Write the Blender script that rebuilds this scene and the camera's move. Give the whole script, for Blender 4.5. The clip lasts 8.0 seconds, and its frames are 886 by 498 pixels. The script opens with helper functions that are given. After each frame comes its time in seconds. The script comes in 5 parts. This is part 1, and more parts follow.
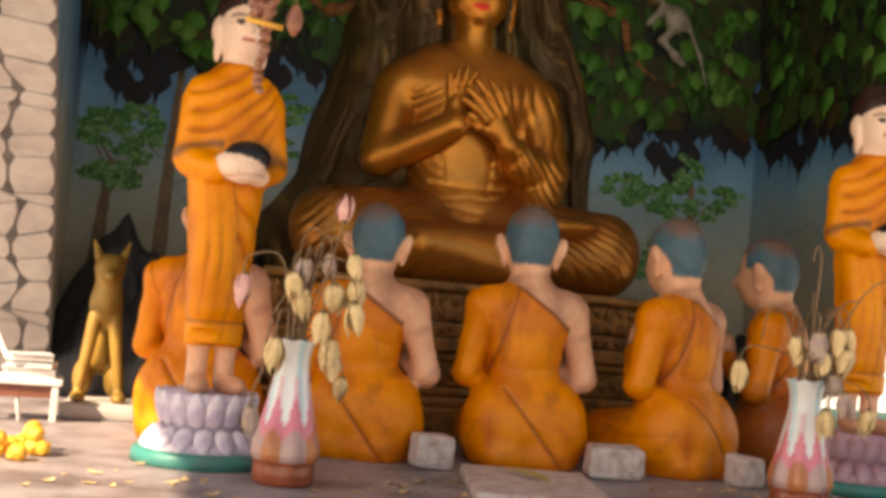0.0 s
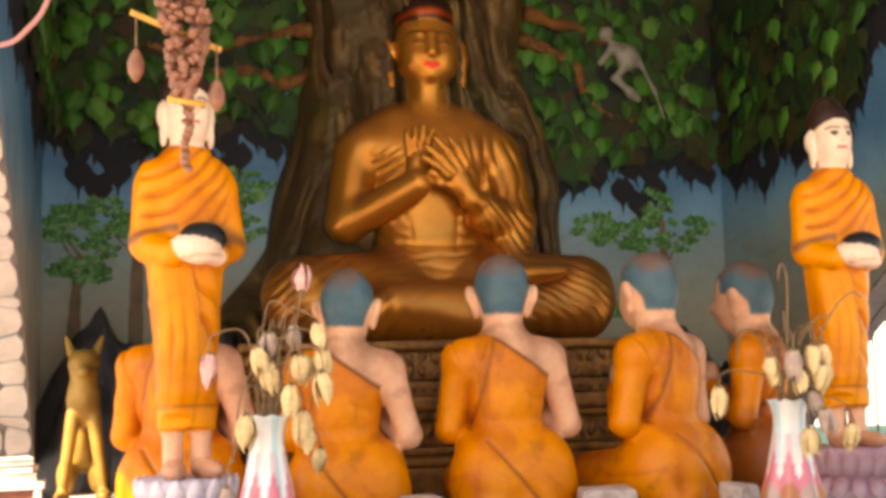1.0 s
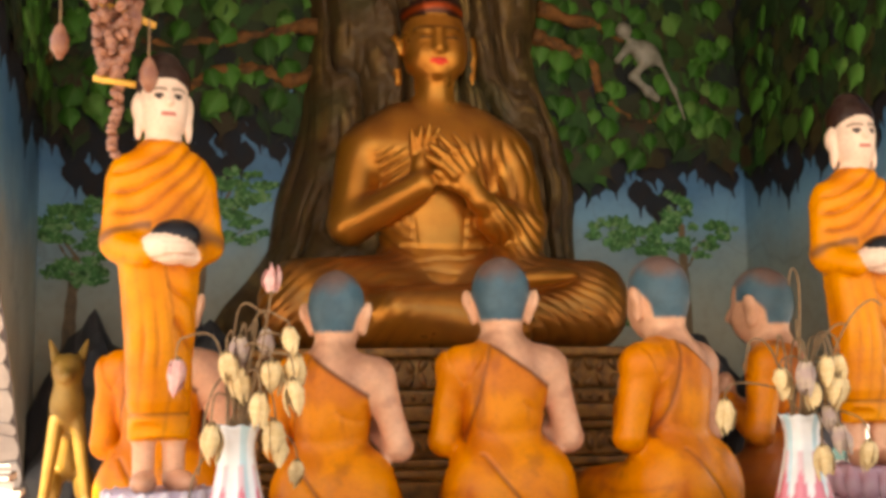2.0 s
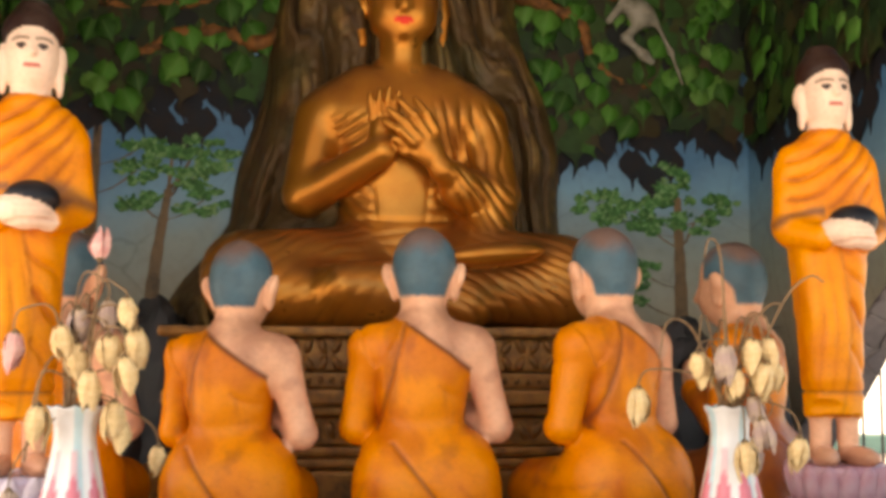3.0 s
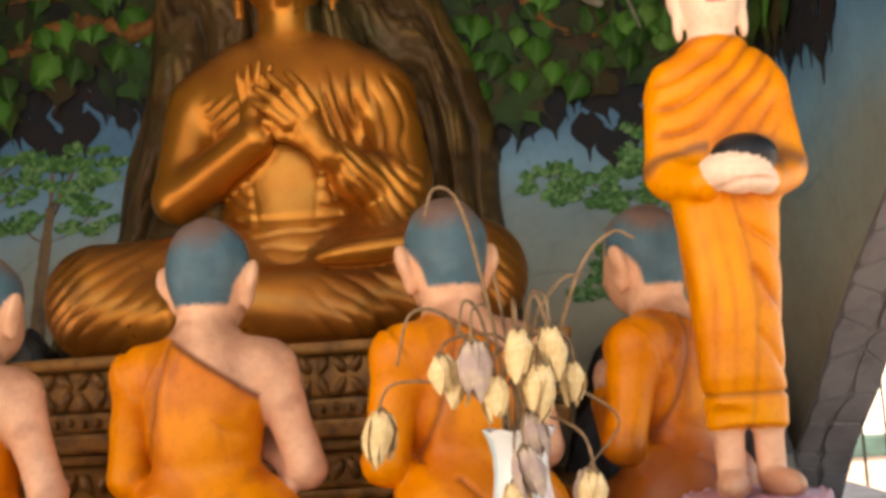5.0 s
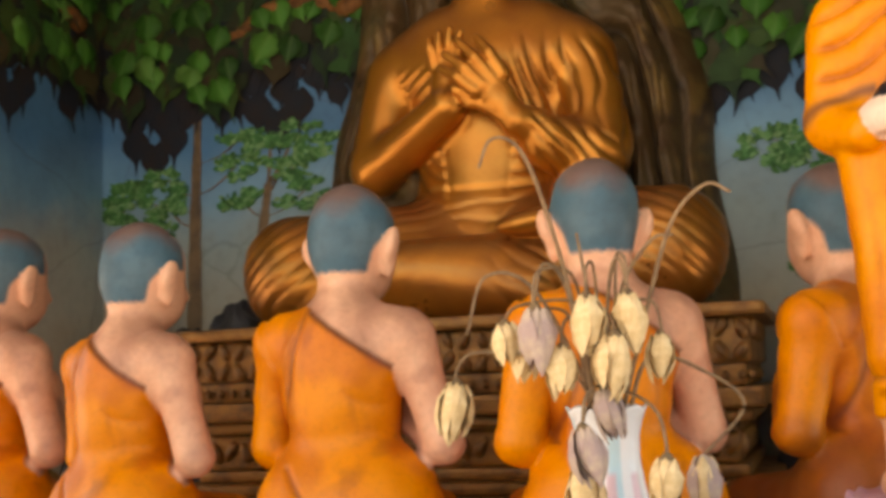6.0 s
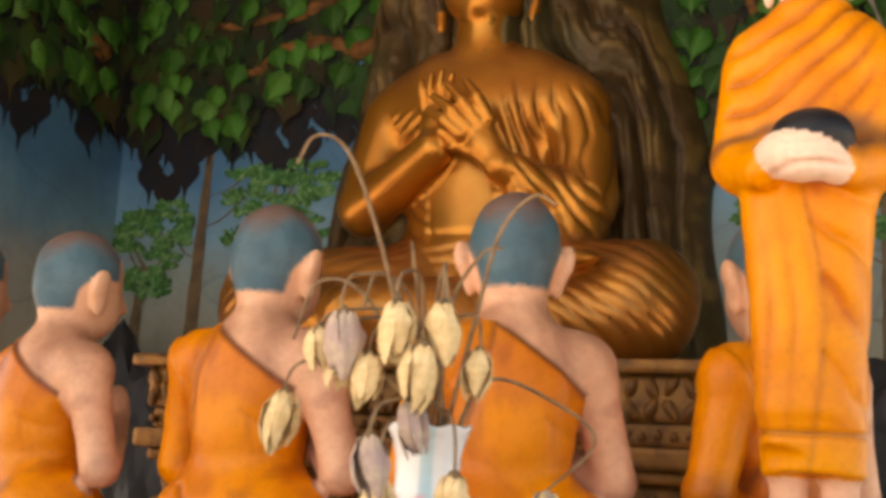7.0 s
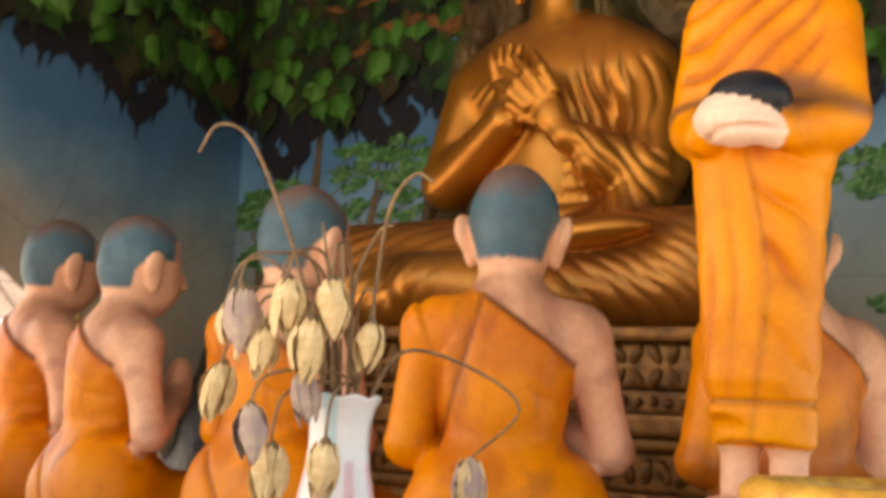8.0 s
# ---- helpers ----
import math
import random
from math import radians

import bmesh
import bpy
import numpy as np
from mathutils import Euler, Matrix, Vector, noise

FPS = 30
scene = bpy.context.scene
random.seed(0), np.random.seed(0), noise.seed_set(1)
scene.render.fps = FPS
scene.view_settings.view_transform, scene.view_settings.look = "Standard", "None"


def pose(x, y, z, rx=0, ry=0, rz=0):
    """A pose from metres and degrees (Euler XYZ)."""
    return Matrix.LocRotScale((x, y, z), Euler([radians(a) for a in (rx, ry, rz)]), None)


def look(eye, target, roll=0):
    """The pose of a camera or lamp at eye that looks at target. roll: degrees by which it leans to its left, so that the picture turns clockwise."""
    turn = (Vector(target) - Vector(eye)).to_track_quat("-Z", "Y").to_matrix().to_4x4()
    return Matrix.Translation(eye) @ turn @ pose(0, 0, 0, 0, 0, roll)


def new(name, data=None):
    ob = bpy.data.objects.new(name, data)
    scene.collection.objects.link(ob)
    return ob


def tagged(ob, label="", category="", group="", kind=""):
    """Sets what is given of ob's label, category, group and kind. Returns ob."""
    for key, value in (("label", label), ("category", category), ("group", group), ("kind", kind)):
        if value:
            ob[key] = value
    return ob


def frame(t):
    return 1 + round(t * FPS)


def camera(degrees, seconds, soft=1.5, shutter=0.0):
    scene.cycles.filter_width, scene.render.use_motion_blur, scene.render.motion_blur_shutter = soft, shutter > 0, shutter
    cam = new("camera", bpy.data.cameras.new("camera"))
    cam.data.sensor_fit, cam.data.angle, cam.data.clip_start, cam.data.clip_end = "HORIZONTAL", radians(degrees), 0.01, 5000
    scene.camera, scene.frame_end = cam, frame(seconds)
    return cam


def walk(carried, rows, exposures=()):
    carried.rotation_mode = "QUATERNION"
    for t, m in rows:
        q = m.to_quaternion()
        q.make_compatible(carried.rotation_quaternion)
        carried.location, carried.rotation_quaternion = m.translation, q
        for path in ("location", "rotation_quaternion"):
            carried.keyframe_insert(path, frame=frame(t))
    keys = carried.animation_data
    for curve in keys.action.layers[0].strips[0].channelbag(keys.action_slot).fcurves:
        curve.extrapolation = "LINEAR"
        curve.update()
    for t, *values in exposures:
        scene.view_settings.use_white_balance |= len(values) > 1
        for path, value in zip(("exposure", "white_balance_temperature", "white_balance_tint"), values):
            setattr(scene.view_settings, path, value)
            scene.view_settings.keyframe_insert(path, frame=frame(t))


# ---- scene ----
cam = camera(41.8, 8.0, soft=3.7, shutter=0.3)
METRES, EYE, TILT, LEAN, TURN = 2.4, 1.3, 3.0, -5.0, -11.5
ROWS = [
    (0.0, 0.0, 0.0, 0.0, -0.0, -0.0, -0.0),
    (0.5, 0.0173, 0.0016, -0.005, 0.15, 0.97, 6.63),
    (1.0, 0.0259, 0.0035, -0.0042, -0.17, 2.96, 6.25),
    (2.5, 0.122, 0.1149, -0.0188, 3.67, 3.79, 5.37),
    (3.0, 0.2075, 0.1705, -0.0312, 6.11, 3.17, 5.05),
    (3.5, 0.2811, 0.236, -0.0416, 8.09, 4.3, 5.92),
    (4.0, 0.3279, 0.3092, -0.0483, 9.06, 4.81, 7.42),
    (5.5, 0.4623, 0.4895, -0.0813, 20.5, 5.44, 9.15),
    (6.0, 0.4997, 0.5218, -0.0912, 29.29, 6.39, 7.99),
    (6.5, 0.5455, 0.5486, -0.1107, 33.82, 7.08, 6.28),
    (7.0, 0.5825, 0.5956, -0.1284, 33.53, 10.5, 3.12),
    (7.5, 0.6301, 0.6322, -0.1317, 37.2, 11.41, 5.74),
    (8.0, 0.6968, 0.6628, -0.1352, 44.35, 9.49, 2.85),
]
walk(cam, [(t, pose(0, 0, EYE, TILT, LEAN, TURN) @ pose(METRES * x, METRES * y, METRES * z, 90 + pitch, roll, yaw)) for t, x, y, z, yaw, pitch, roll in ROWS],
     exposures=((0.0, 1.06, 8200, 12), (0.5, 1.36, 8200, 12), (1.0, 1.74, 8200, 12), (2.5, 1.68, 8200, 12), (3.5, 1.77, 8200, 12), (8.0, 1.8, 8200, 12)))

# ---- light: daylight through the open front, sun from the front left ----
SUN_DIR = Vector((-0.62, -0.42, 0.66)).normalized()
world = bpy.data.worlds.new("sky")
scene.world = world
world.use_nodes = True
wn = world.node_tree.nodes
sky = wn.new("ShaderNodeTexSky")
sky.sky_type, sky.sun_disc = "NISHITA", False
sky.sun_elevation = math.asin(SUN_DIR.z)
sky.sun_rotation = math.atan2(SUN_DIR.x, SUN_DIR.y)
wn["Background"].inputs["Strength"].default_value = 0.12
world.node_tree.links.new(sky.outputs[0], wn["Background"].inputs["Color"])
sun = new("sun", bpy.data.lights.new("sun", "SUN"))
sun.data.energy, sun.data.angle, sun.data.color = 6.0, radians(0.6), (1.0, 0.9, 0.76)
sun.matrix_world = look(SUN_DIR * 10, (0, 0, 0))


# ---- materials ----
def material(name, colour, rough=0.6, metal=0.0, second=None, scale=8.0, bump=0.2, bump_scale=60.0, attribute=False, spec=0.5, dirt=0.25, coat=0.0):
    """Paint, stone or wood: a colour, or the painted colours of the mesh, with blotches, fine grain and relief."""
    m = bpy.data.materials.new(name)
    m.use_nodes = True
    nt, n, l = m.node_tree, m.node_tree.nodes, m.node_tree.links
    b = n["Principled BSDF"]
    co = n.new("ShaderNodeTexCoord")
    big = n.new("ShaderNodeTexNoise")
    big.inputs["Scale"].default_value, big.inputs["Detail"].default_value, big.inputs["Roughness"].default_value = scale, 6, 0.62
    fine = n.new("ShaderNodeTexNoise")
    fine.inputs["Scale"].default_value, fine.inputs["Detail"].default_value = bump_scale, 5
    l.new(co.outputs["Object"], big.inputs["Vector"])
    l.new(co.outputs["Object"], fine.inputs["Vector"])
    if attribute:
        src = n.new("ShaderNodeAttribute")
        src.attribute_name = "paint"
        base = src.outputs["Color"]
    else:
        src = n.new("ShaderNodeRGB")
        src.outputs[0].default_value = (*colour, 1)
        base = src.outputs[0]
    sec = n.new("ShaderNodeMix")
    sec.data_type, sec.blend_type = "RGBA", "MIX" if second else "MULTIPLY"
    ramp = n.new("ShaderNodeMapRange")
    ramp.inputs["From Min"].default_value, ramp.inputs["From Max"].default_value = 0.42, 0.68
    ramp.inputs["To Max"].default_value = 1.0 if second else dirt
    l.new(big.outputs["Fac"], ramp.inputs["Value"])
    l.new(ramp.outputs[0], sec.inputs["Factor"])
    l.new(base, sec.inputs["A"])
    sec.inputs["B"].default_value = (*(second or (0.62, 0.36, 0.26)), 1)
    grain = n.new("ShaderNodeMix")
    grain.data_type, grain.blend_type = "RGBA", "MULTIPLY"
    gr = n.new("ShaderNodeMapRange")
    gr.inputs["From Min"].default_value, gr.inputs["From Max"].default_value = 0.5, 0.75
    gr.inputs["To Max"].default_value = dirt * 0.45
    l.new(fine.outputs["Fac"], gr.inputs["Value"])
    l.new(gr.outputs[0], grain.inputs["Factor"])
    l.new(sec.outputs["Result"], grain.inputs["A"])
    grain.inputs["B"].default_value = (0.4, 0.36, 0.33, 1)
    l.new(grain.outputs["Result"], b.inputs["Base Color"])
    rr = n.new("ShaderNodeMapRange")
    rr.inputs["To Min"].default_value, rr.inputs["To Max"].default_value = max(0.05, rough - 0.12), min(1, rough + 0.15)
    l.new(big.outputs["Fac"], rr.inputs["Value"])
    l.new(rr.outputs[0], b.inputs["Roughness"])
    b.inputs["Metallic"].default_value = metal
    b.inputs["Specular IOR Level"].default_value = spec
    b.inputs["Coat Weight"].default_value = coat
    b.inputs["Coat Roughness"].default_value = 0.3
    if bump:
        bp = n.new("ShaderNodeBump")
        bp.inputs["Strength"].default_value, bp.inputs["Distance"].default_value = bump, 0.004
        l.new(fine.outputs["Fac"], bp.inputs["Height"])
        l.new(bp.outputs[0], b.inputs["Normal"])
    return m


ROBE, ROBE_SHADE, SKIN, HAIR, LINE = (0.84, 0.28, 0.002), (0.42, 0.06, 0.005), (0.83, 0.45, 0.275), (0.072, 0.145, 0.185), (0.16, 0.045, 0.015)
statue_paint = material("statue_paint", ROBE, 0.4, attribute=True, scale=9, bump=0.12, bump_scale=120, dirt=0.45, spec=0.28)
gold_paint = material("gold_paint", ROBE, 0.3, 0.65, attribute=True, scale=9, bump=0.12, bump_scale=150, dirt=0.3)
old_gold = material("old_gold", (0.33, 0.14, 0.03), 0.4, 0.45, (0.12, 0.048, 0.014), 26, 0.4, 90)
dog_gold = material("dog_gold", (0.36, 0.2, 0.035), 0.45, 0.2, (0.2, 0.11, 0.02), 10, 0.2, 120)
bark = material("bark", (0.11, 0.062, 0.018), 0.55, 0.0, attribute=True, scale=14, bump=0.8, bump_scale=70, spec=0.35, dirt=0.6)
concrete = material("concrete", (0.5, 0.46, 0.42), 0.8, 0, (0.32, 0.28, 0.25), 5, 0.4, 50)
platform_mat = material("platform_paint", (0.3, 0.255, 0.26), 0.5, 0, (0.12, 0.085, 0.08), 7, 0.4, 40)
plaster = material("plaster", (0.7, 0.66, 0.6), 0.85, 0, (0.5, 0.46, 0.42), 3, 0.3, 40)
stone = material("pale_stone", (0.62, 0.57, 0.53), 0.8, 0, (0.45, 0.4, 0.38), 9, 0.4, 45)
# Same stone as above, with the right rim's shade put into its colour.
shaded_stone = material("shaded_stone", (0.2, 0.18, 0.18), 0.8, 0, (0.13, 0.115, 0.12), 9, 0.4, 45)
mortar = material("mortar", (0.1, 0.088, 0.09), 0.9, 0, (0.2, 0.18, 0.17), 12, 0.4, 60)
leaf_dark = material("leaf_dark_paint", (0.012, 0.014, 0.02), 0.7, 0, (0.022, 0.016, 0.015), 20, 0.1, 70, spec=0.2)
mural_trunk = material("mural_trunk", (0.15, 0.09, 0.04), 0.6, 0, (0.05, 0.035, 0.02), 20, 0.1, 60)
branch_mat = material("branch_paint", (0.2, 0.082, 0.024), 0.7, 0, (0.04, 0.021, 0.011), 26, 0.7, 60, spec=0.2)
rock_dark = material("dark_rock", (0.012, 0.011, 0.012), 0.55, 0, (0.03, 0.026, 0.03), 9, 0.5, 40)
grey_paint = material("grey_paint", (0.24, 0.22, 0.18), 0.55, 0, (0.09, 0.08, 0.05), 20, 0.2, 60)


def greens(name, stops, island=False, rough=0.6, vein=True):
    """Painted leaves: one of several greens for each leaf, blotched, with a paler midrib."""
    m = material(name, stops[1], rough, 0, None, 22, 0.25, 70, dirt=0.5, spec=0.2)
    n, l = m.node_tree.nodes, m.node_tree.links
    pick = n.new("ShaderNodeNewGeometry").outputs["Random Per Island"] if island else n.new("ShaderNodeObjectInfo").outputs["Random"]
    rp = n.new("ShaderNodeValToRGB")
    l.new(pick, rp.inputs["Fac"])
    e = rp.color_ramp.elements
    e[0].color, e[1].color = (*stops[0], 1), (*stops[-1], 1)
    for k, c in enumerate(stops[1:-1]):
        e.new((k + 1) / (len(stops) - 1)).color = (*c, 1)
    out = rp.outputs[0]
    if vein:
        sep, gate, mid = n.new("ShaderNodeSeparateXYZ"), n.new("ShaderNodeMapRange"), n.new("ShaderNodeMix")
        l.new(next(k for k in n if k.type == "TEX_COORD").outputs["Object"], sep.inputs[0])
        ab = n.new("ShaderNodeMath")
        ab.operation = "ABSOLUTE"
        l.new(sep.outputs["X"], ab.inputs[0])
        l.new(ab.outputs[0], gate.inputs["Value"])
        gate.inputs["From Max"].default_value = 0.0045
        gate.inputs["To Min"].default_value, gate.inputs["To Max"].default_value = 0.35, 0.0
        mid.data_type = "RGBA"
        l.new(gate.outputs[0], mid.inputs["Factor"])
        l.new(out, mid.inputs["A"])
        mid.inputs["B"].default_value = (0.12, 0.2, 0.07, 1)
        out = mid.outputs["Result"]
    first = next(k for k in n if k.type == "MIX" and k.blend_type == "MULTIPLY")
    l.new(out, first.inputs["A"])
    return m


LEAF_STOPS = ((0.016, 0.055, 0.01), (0.024, 0.09, 0.012), (0.03, 0.12, 0.014), (0.04, 0.15, 0.018), (0.055, 0.18, 0.024), (0.09, 0.2, 0.045))
leaf_green = greens("leaf_green", LEAF_STOPS)
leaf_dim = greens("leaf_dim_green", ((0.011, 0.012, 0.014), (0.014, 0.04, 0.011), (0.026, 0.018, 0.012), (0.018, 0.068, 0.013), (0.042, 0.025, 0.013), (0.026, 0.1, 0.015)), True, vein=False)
mural_green = greens("mural_green", ((0.022, 0.09, 0.025), (0.04, 0.14, 0.04), (0.08, 0.22, 0.07), (0.18, 0.33, 0.15)), True, 0.6, False)


# ---- building helpers ----
def from_arrays(name, verts, faces, mat, smooth=True):
    me = bpy.data.meshes.new(name)
    me.from_pydata(verts, [], faces)
    me.materials.append(mat)
    if smooth:
        me.polygons.foreach_set("use_smooth", [True] * len(me.polygons))
    me.update()
    return me


def part(name, bm, mat, parent=None, label="", smooth=False, m=None):
    me = bpy.data.meshes.new(name)
    bm.to_mesh(me)
    bm.free()
    me.materials.append(mat)
    if smooth:
        me.polygons.foreach_set("use_smooth", [True] * len(me.polygons))
    ob = new(name, me)
    ob.parent = parent
    if m is not None:
        ob.matrix_basis = m
    return tagged(ob, label) if label else ob


def hold(name, mesh, parent=None, m=None):
    ob = new(name, mesh)
    ob.parent = parent
    if m is not None:
        ob.matrix_basis = m
    return ob


def box(x0, y0, z0, x1, y1, z1, bevel=0.0, bm=None):
    bm = bm or bmesh.new()
    made = bmesh.ops.create_cube(bm, size=1, matrix=Matrix.LocRotScale(((x0 + x1) / 2, (y0 + y1) / 2, (z0 + z1) / 2), None, (x1 - x0, y1 - y0, z1 - z0)))
    if bevel:
        es = {e for v in made["verts"] for e in v.link_edges}
        bmesh.ops.bevel(bm, geom=list(es), offset=bevel, segments=2, affect="EDGES", profile=0.6)
    return bm


def tube(points, radii, sides=8, cap=True):
    """A round rod through points; radii one number or one for each point."""
    pts = [Vector(p) for p in points]
    rs = radii if isinstance(radii, (list, tuple)) else [radii] * len(pts)
    bm, rings = bmesh.new(), []
    up = Vector((0.31, 0.2, 0.93)).normalized()
    for i, p in enumerate(pts):
        d = (pts[min(i + 1, len(pts) - 1)] - pts[max(i - 1, 0)]).normalized()
        a = d.cross(up)
        if a.length < 1e-3:
            a = d.cross(Vector((1, 0, 0)))
        a.normalize()
        b = d.cross(a)
        rings.append([bm.verts.new(p + rs[i] * (math.cos(2 * math.pi * k / sides) * a + math.sin(2 * math.pi * k / sides) * b)) for k in range(sides)])
    for r, s in zip(rings, rings[1:]):
        for k in range(sides):
            bm.faces.new((r[k], r[(k + 1) % sides], s[(k + 1) % sides], s[k]))
    if cap:
        bm.faces.new(rings[0][::-1])
        bm.faces.new(rings[-1])
    return bm


def curve_points(pts, n=6):
    """A smooth line through points (Catmull-Rom)."""
    p = [Vector(q) for q in pts]
    p = [2 * p[0] - p[1]] + p + [2 * p[-1] - p[-2]]
    out = []
    for i in range(1, len(p) - 2):
        for k in range(n):
            t = k / n
            out.append(0.5 * (2 * p[i] + (p[i + 1] - p[i - 1]) * t + (2 * p[i - 1] - 5 * p[i] + 4 * p[i + 1] - p[i + 2]) * t * t + (3 * p[i] - p[i - 1] - 3 * p[i + 1] + p[i + 2]) * t ** 3))
    return out + [p[-2]]


def lathe(profile, sides=24, wave=None):
    """A turned form from (radius, height) pairs; wave(angle, i) scales the radius."""
    bm, rings = bmesh.new(), []
    for i, (r, z) in enumerate(profile):
        ring = []
        for k in range(sides):
            a = 2 * math.pi * k / sides
            q = r * (wave(a, i) if wave else 1)
            ring.append(bm.verts.new((q * math.cos(a), q * math.sin(a), z)))
        rings.append(ring)
    for r, s in zip(rings, rings[1:]):
        for k in range(sides):
            bm.faces.new((r[k], r[(k + 1) % sides], s[(k + 1) % sides], s[k]))
    bm.faces.new(rings[0][::-1])
    bm.faces.new(rings[-1])
    return bm


# Rounded sculpture: ellipsoids and tapered rods melted together, skinned on a grid.
def ell(c, r, colour, turn=(0, 0, 0), k=0.02, cut=None):
    rot = np.array(Euler([radians(a) for a in turn]).to_matrix().transposed())
    return dict(kind="e", c=np.array(c, float), r=np.array(r, float), rot=rot, colour=colour, k=k, cut=cut, lo=np.array(c) - max(r), hi=np.array(c) + max(r))


def rod(a, b, ra, rb, colour, k=0.02, cut=None, flat=1.0):
    a, b = np.array(a, float), np.array(b, float)
    m = max(ra, rb)
    return dict(kind="c", a=a, b=b, ra=ra, rb=rb, colour=colour, k=k, cut=cut, flat=flat, lo=np.minimum(a, b) - m, hi=np.maximum(a, b) + m)


def distance(p, x, y, z):
    if p["kind"] == "e":
        q = [x - p["c"][0], y - p["c"][1], z - p["c"][2]]
        q = [p["rot"][i][0] * q[0] + p["rot"][i][1] * q[1] + p["rot"][i][2] * q[2] for i in range(3)]
        k0 = np.sqrt(sum((q[i] / p["r"][i]) ** 2 for i in range(3))) + 1e-9
        k1 = np.sqrt(sum((q[i] / p["r"][i] ** 2) ** 2 for i in range(3))) + 1e-9
        d = k0 * (k0 - 1) / k1
    else:
        a, ba = p["a"], p["b"] - p["a"]
        f = p["flat"]
        qx, qy, qz = x - a[0], (y - a[1]) / f, z - a[2]
        by = ba[1] / f
        h = np.clip((qx * ba[0] + qy * by + qz * ba[2]) / (ba[0] ** 2 + by ** 2 + ba[2] ** 2), 0, 1)
        d = np.sqrt((qx - h * ba[0]) ** 2 + (qy - h * by) ** 2 + (qz - h * ba[2]) ** 2) - (p["ra"] + h * (p["rb"] - p["ra"]))
        d = d * min(1.0, f)
    if p["cut"] is not None:
        d = np.maximum(d, p["cut"] - z)
    return d


def sculpt(name, forms, h, paint, mat, fold=None, floor=None):
    """One mesh from melted forms. paint(V, N, which, colours) -> colours; fold(V, N, which) -> depth along the normal."""
    lo = np.min([p["lo"] for p in forms], 0) - 3 * h
    hi = np.max([p["hi"] for p in forms], 0) + 3 * h
    n = np.ceil((hi - lo) / h).astype(int) + 1
    ax = [lo[i] + h * np.arange(n[i]) for i in range(3)]
    D = np.full(n, 0.05, np.float32)
    for p in forms:
        k = p["k"]
        s = []
        for i in range(3):
            s.append(slice(max(0, int((p["lo"][i] - k - lo[i]) / h) - 1), min(n[i], int((p["hi"][i] + k - lo[i]) / h) + 3)))
        X, Y, Z = np.meshgrid(ax[0][s[0]], ax[1][s[1]], ax[2][s[2]], indexing="ij", sparse=True)
        d = distance(p, X, Y, Z)
        o = D[tuple(s)]
        w = np.clip(0.5 + 0.5 * (o - d) / k, 0, 1)
        D[tuple(s)] = o + (d - o) * w - k * w * (1 - w)
    S = D < 0
    m = n - 1
    acc, cnt = np.zeros((*m, 3), np.float32), np.zeros(m, np.int16)
    for axis in range(3):
        o1, o2 = [i for i in range(3) if i != axis]
        for u in (0, 1):
            for v in (0, 1):
                sl = [None] * 3
                sl[axis], sl[o1], sl[o2] = slice(0, m[axis]), slice(u, m[o1] + u), slice(v, m[o2] + v)
                a = D[tuple(sl)]
                sl[axis] = slice(1, m[axis] + 1)
                b = D[tuple(sl)]
                hit = (a < 0) != (b < 0)
                t = np.where(hit, a / np.where(hit, a - b, 1), 0)
                acc[..., axis] += t
                acc[..., o1] += hit * u
                acc[..., o2] += hit * v
                cnt += hit
    on = cnt > 0
    idx = np.full(m, -1, np.int64)
    idx[on] = np.arange(on.sum())
    cell = np.argwhere(on)
    V = lo + h * (cell + acc[on] / cnt[on][:, None])
    faces = []
    for axis in range(3):
        o1, o2 = (axis + 1) % 3, (axis + 2) % 3
        sl0, sl1 = [slice(1, m[i]) for i in range(3)], [slice(1, m[i]) for i in range(3)]
        sl0[axis], sl1[axis] = slice(0, m[axis]), slice(1, m[axis] + 1)
        a, b = S[tuple(sl0)], S[tuple(sl1)]
        e = np.argwhere(a != b)
        inside = a[tuple(e.T)]
        e = e + 1
        e[:, axis] -= 1
        d1, d2 = np.zeros(3, int), np.zeros(3, int)
        d1[o1], d2[o2] = 1, 1
        q = np.stack([idx[tuple((e - d1 - d2).T)], idx[tuple((e - d2).T)], idx[tuple(e.T)], idx[tuple((e - d1).T)]], 1)
        q[~inside] = q[~inside][:, ::-1]
        faces.append(q)
    F = np.concatenate(faces)
    dist = np.stack([distance(p, V[:, 0], V[:, 1], V[:, 2]) for p in forms], 1)
    which = dist.argmin(1)
    nrm = np.zeros_like(V)
    fn = np.cross(V[F[:, 2]] - V[F[:, 0]], V[F[:, 3]] - V[F[:, 1]])
    for j in range(4):
        np.add.at(nrm, F[:, j], fn)
    nrm /= np.linalg.norm(nrm, axis=1)[:, None] + 1e-12
    colours = np.array([p["colour"] for p in forms])[which]
    colours = paint(V, nrm, which, colours)
    if fold is not None:
        V = V + nrm * fold(V, nrm, which)[:, None]
    if floor is not None:
        V[:, 2] = np.maximum(V[:, 2], floor)
    me = from_arrays(name, V.tolist(), F.tolist(), mat)
    at = me.attributes.new("paint", "FLOAT_COLOR", "POINT")
    at.data.foreach_set("color", np.concatenate([colours, np.ones((len(V), 1))], 1).astype(np.float32).ravel())
    return me


def near(a, b, w):
    """1 where a is within w of b, falling off smoothly."""
    return np.exp(-(((a - b) / w) ** 2))


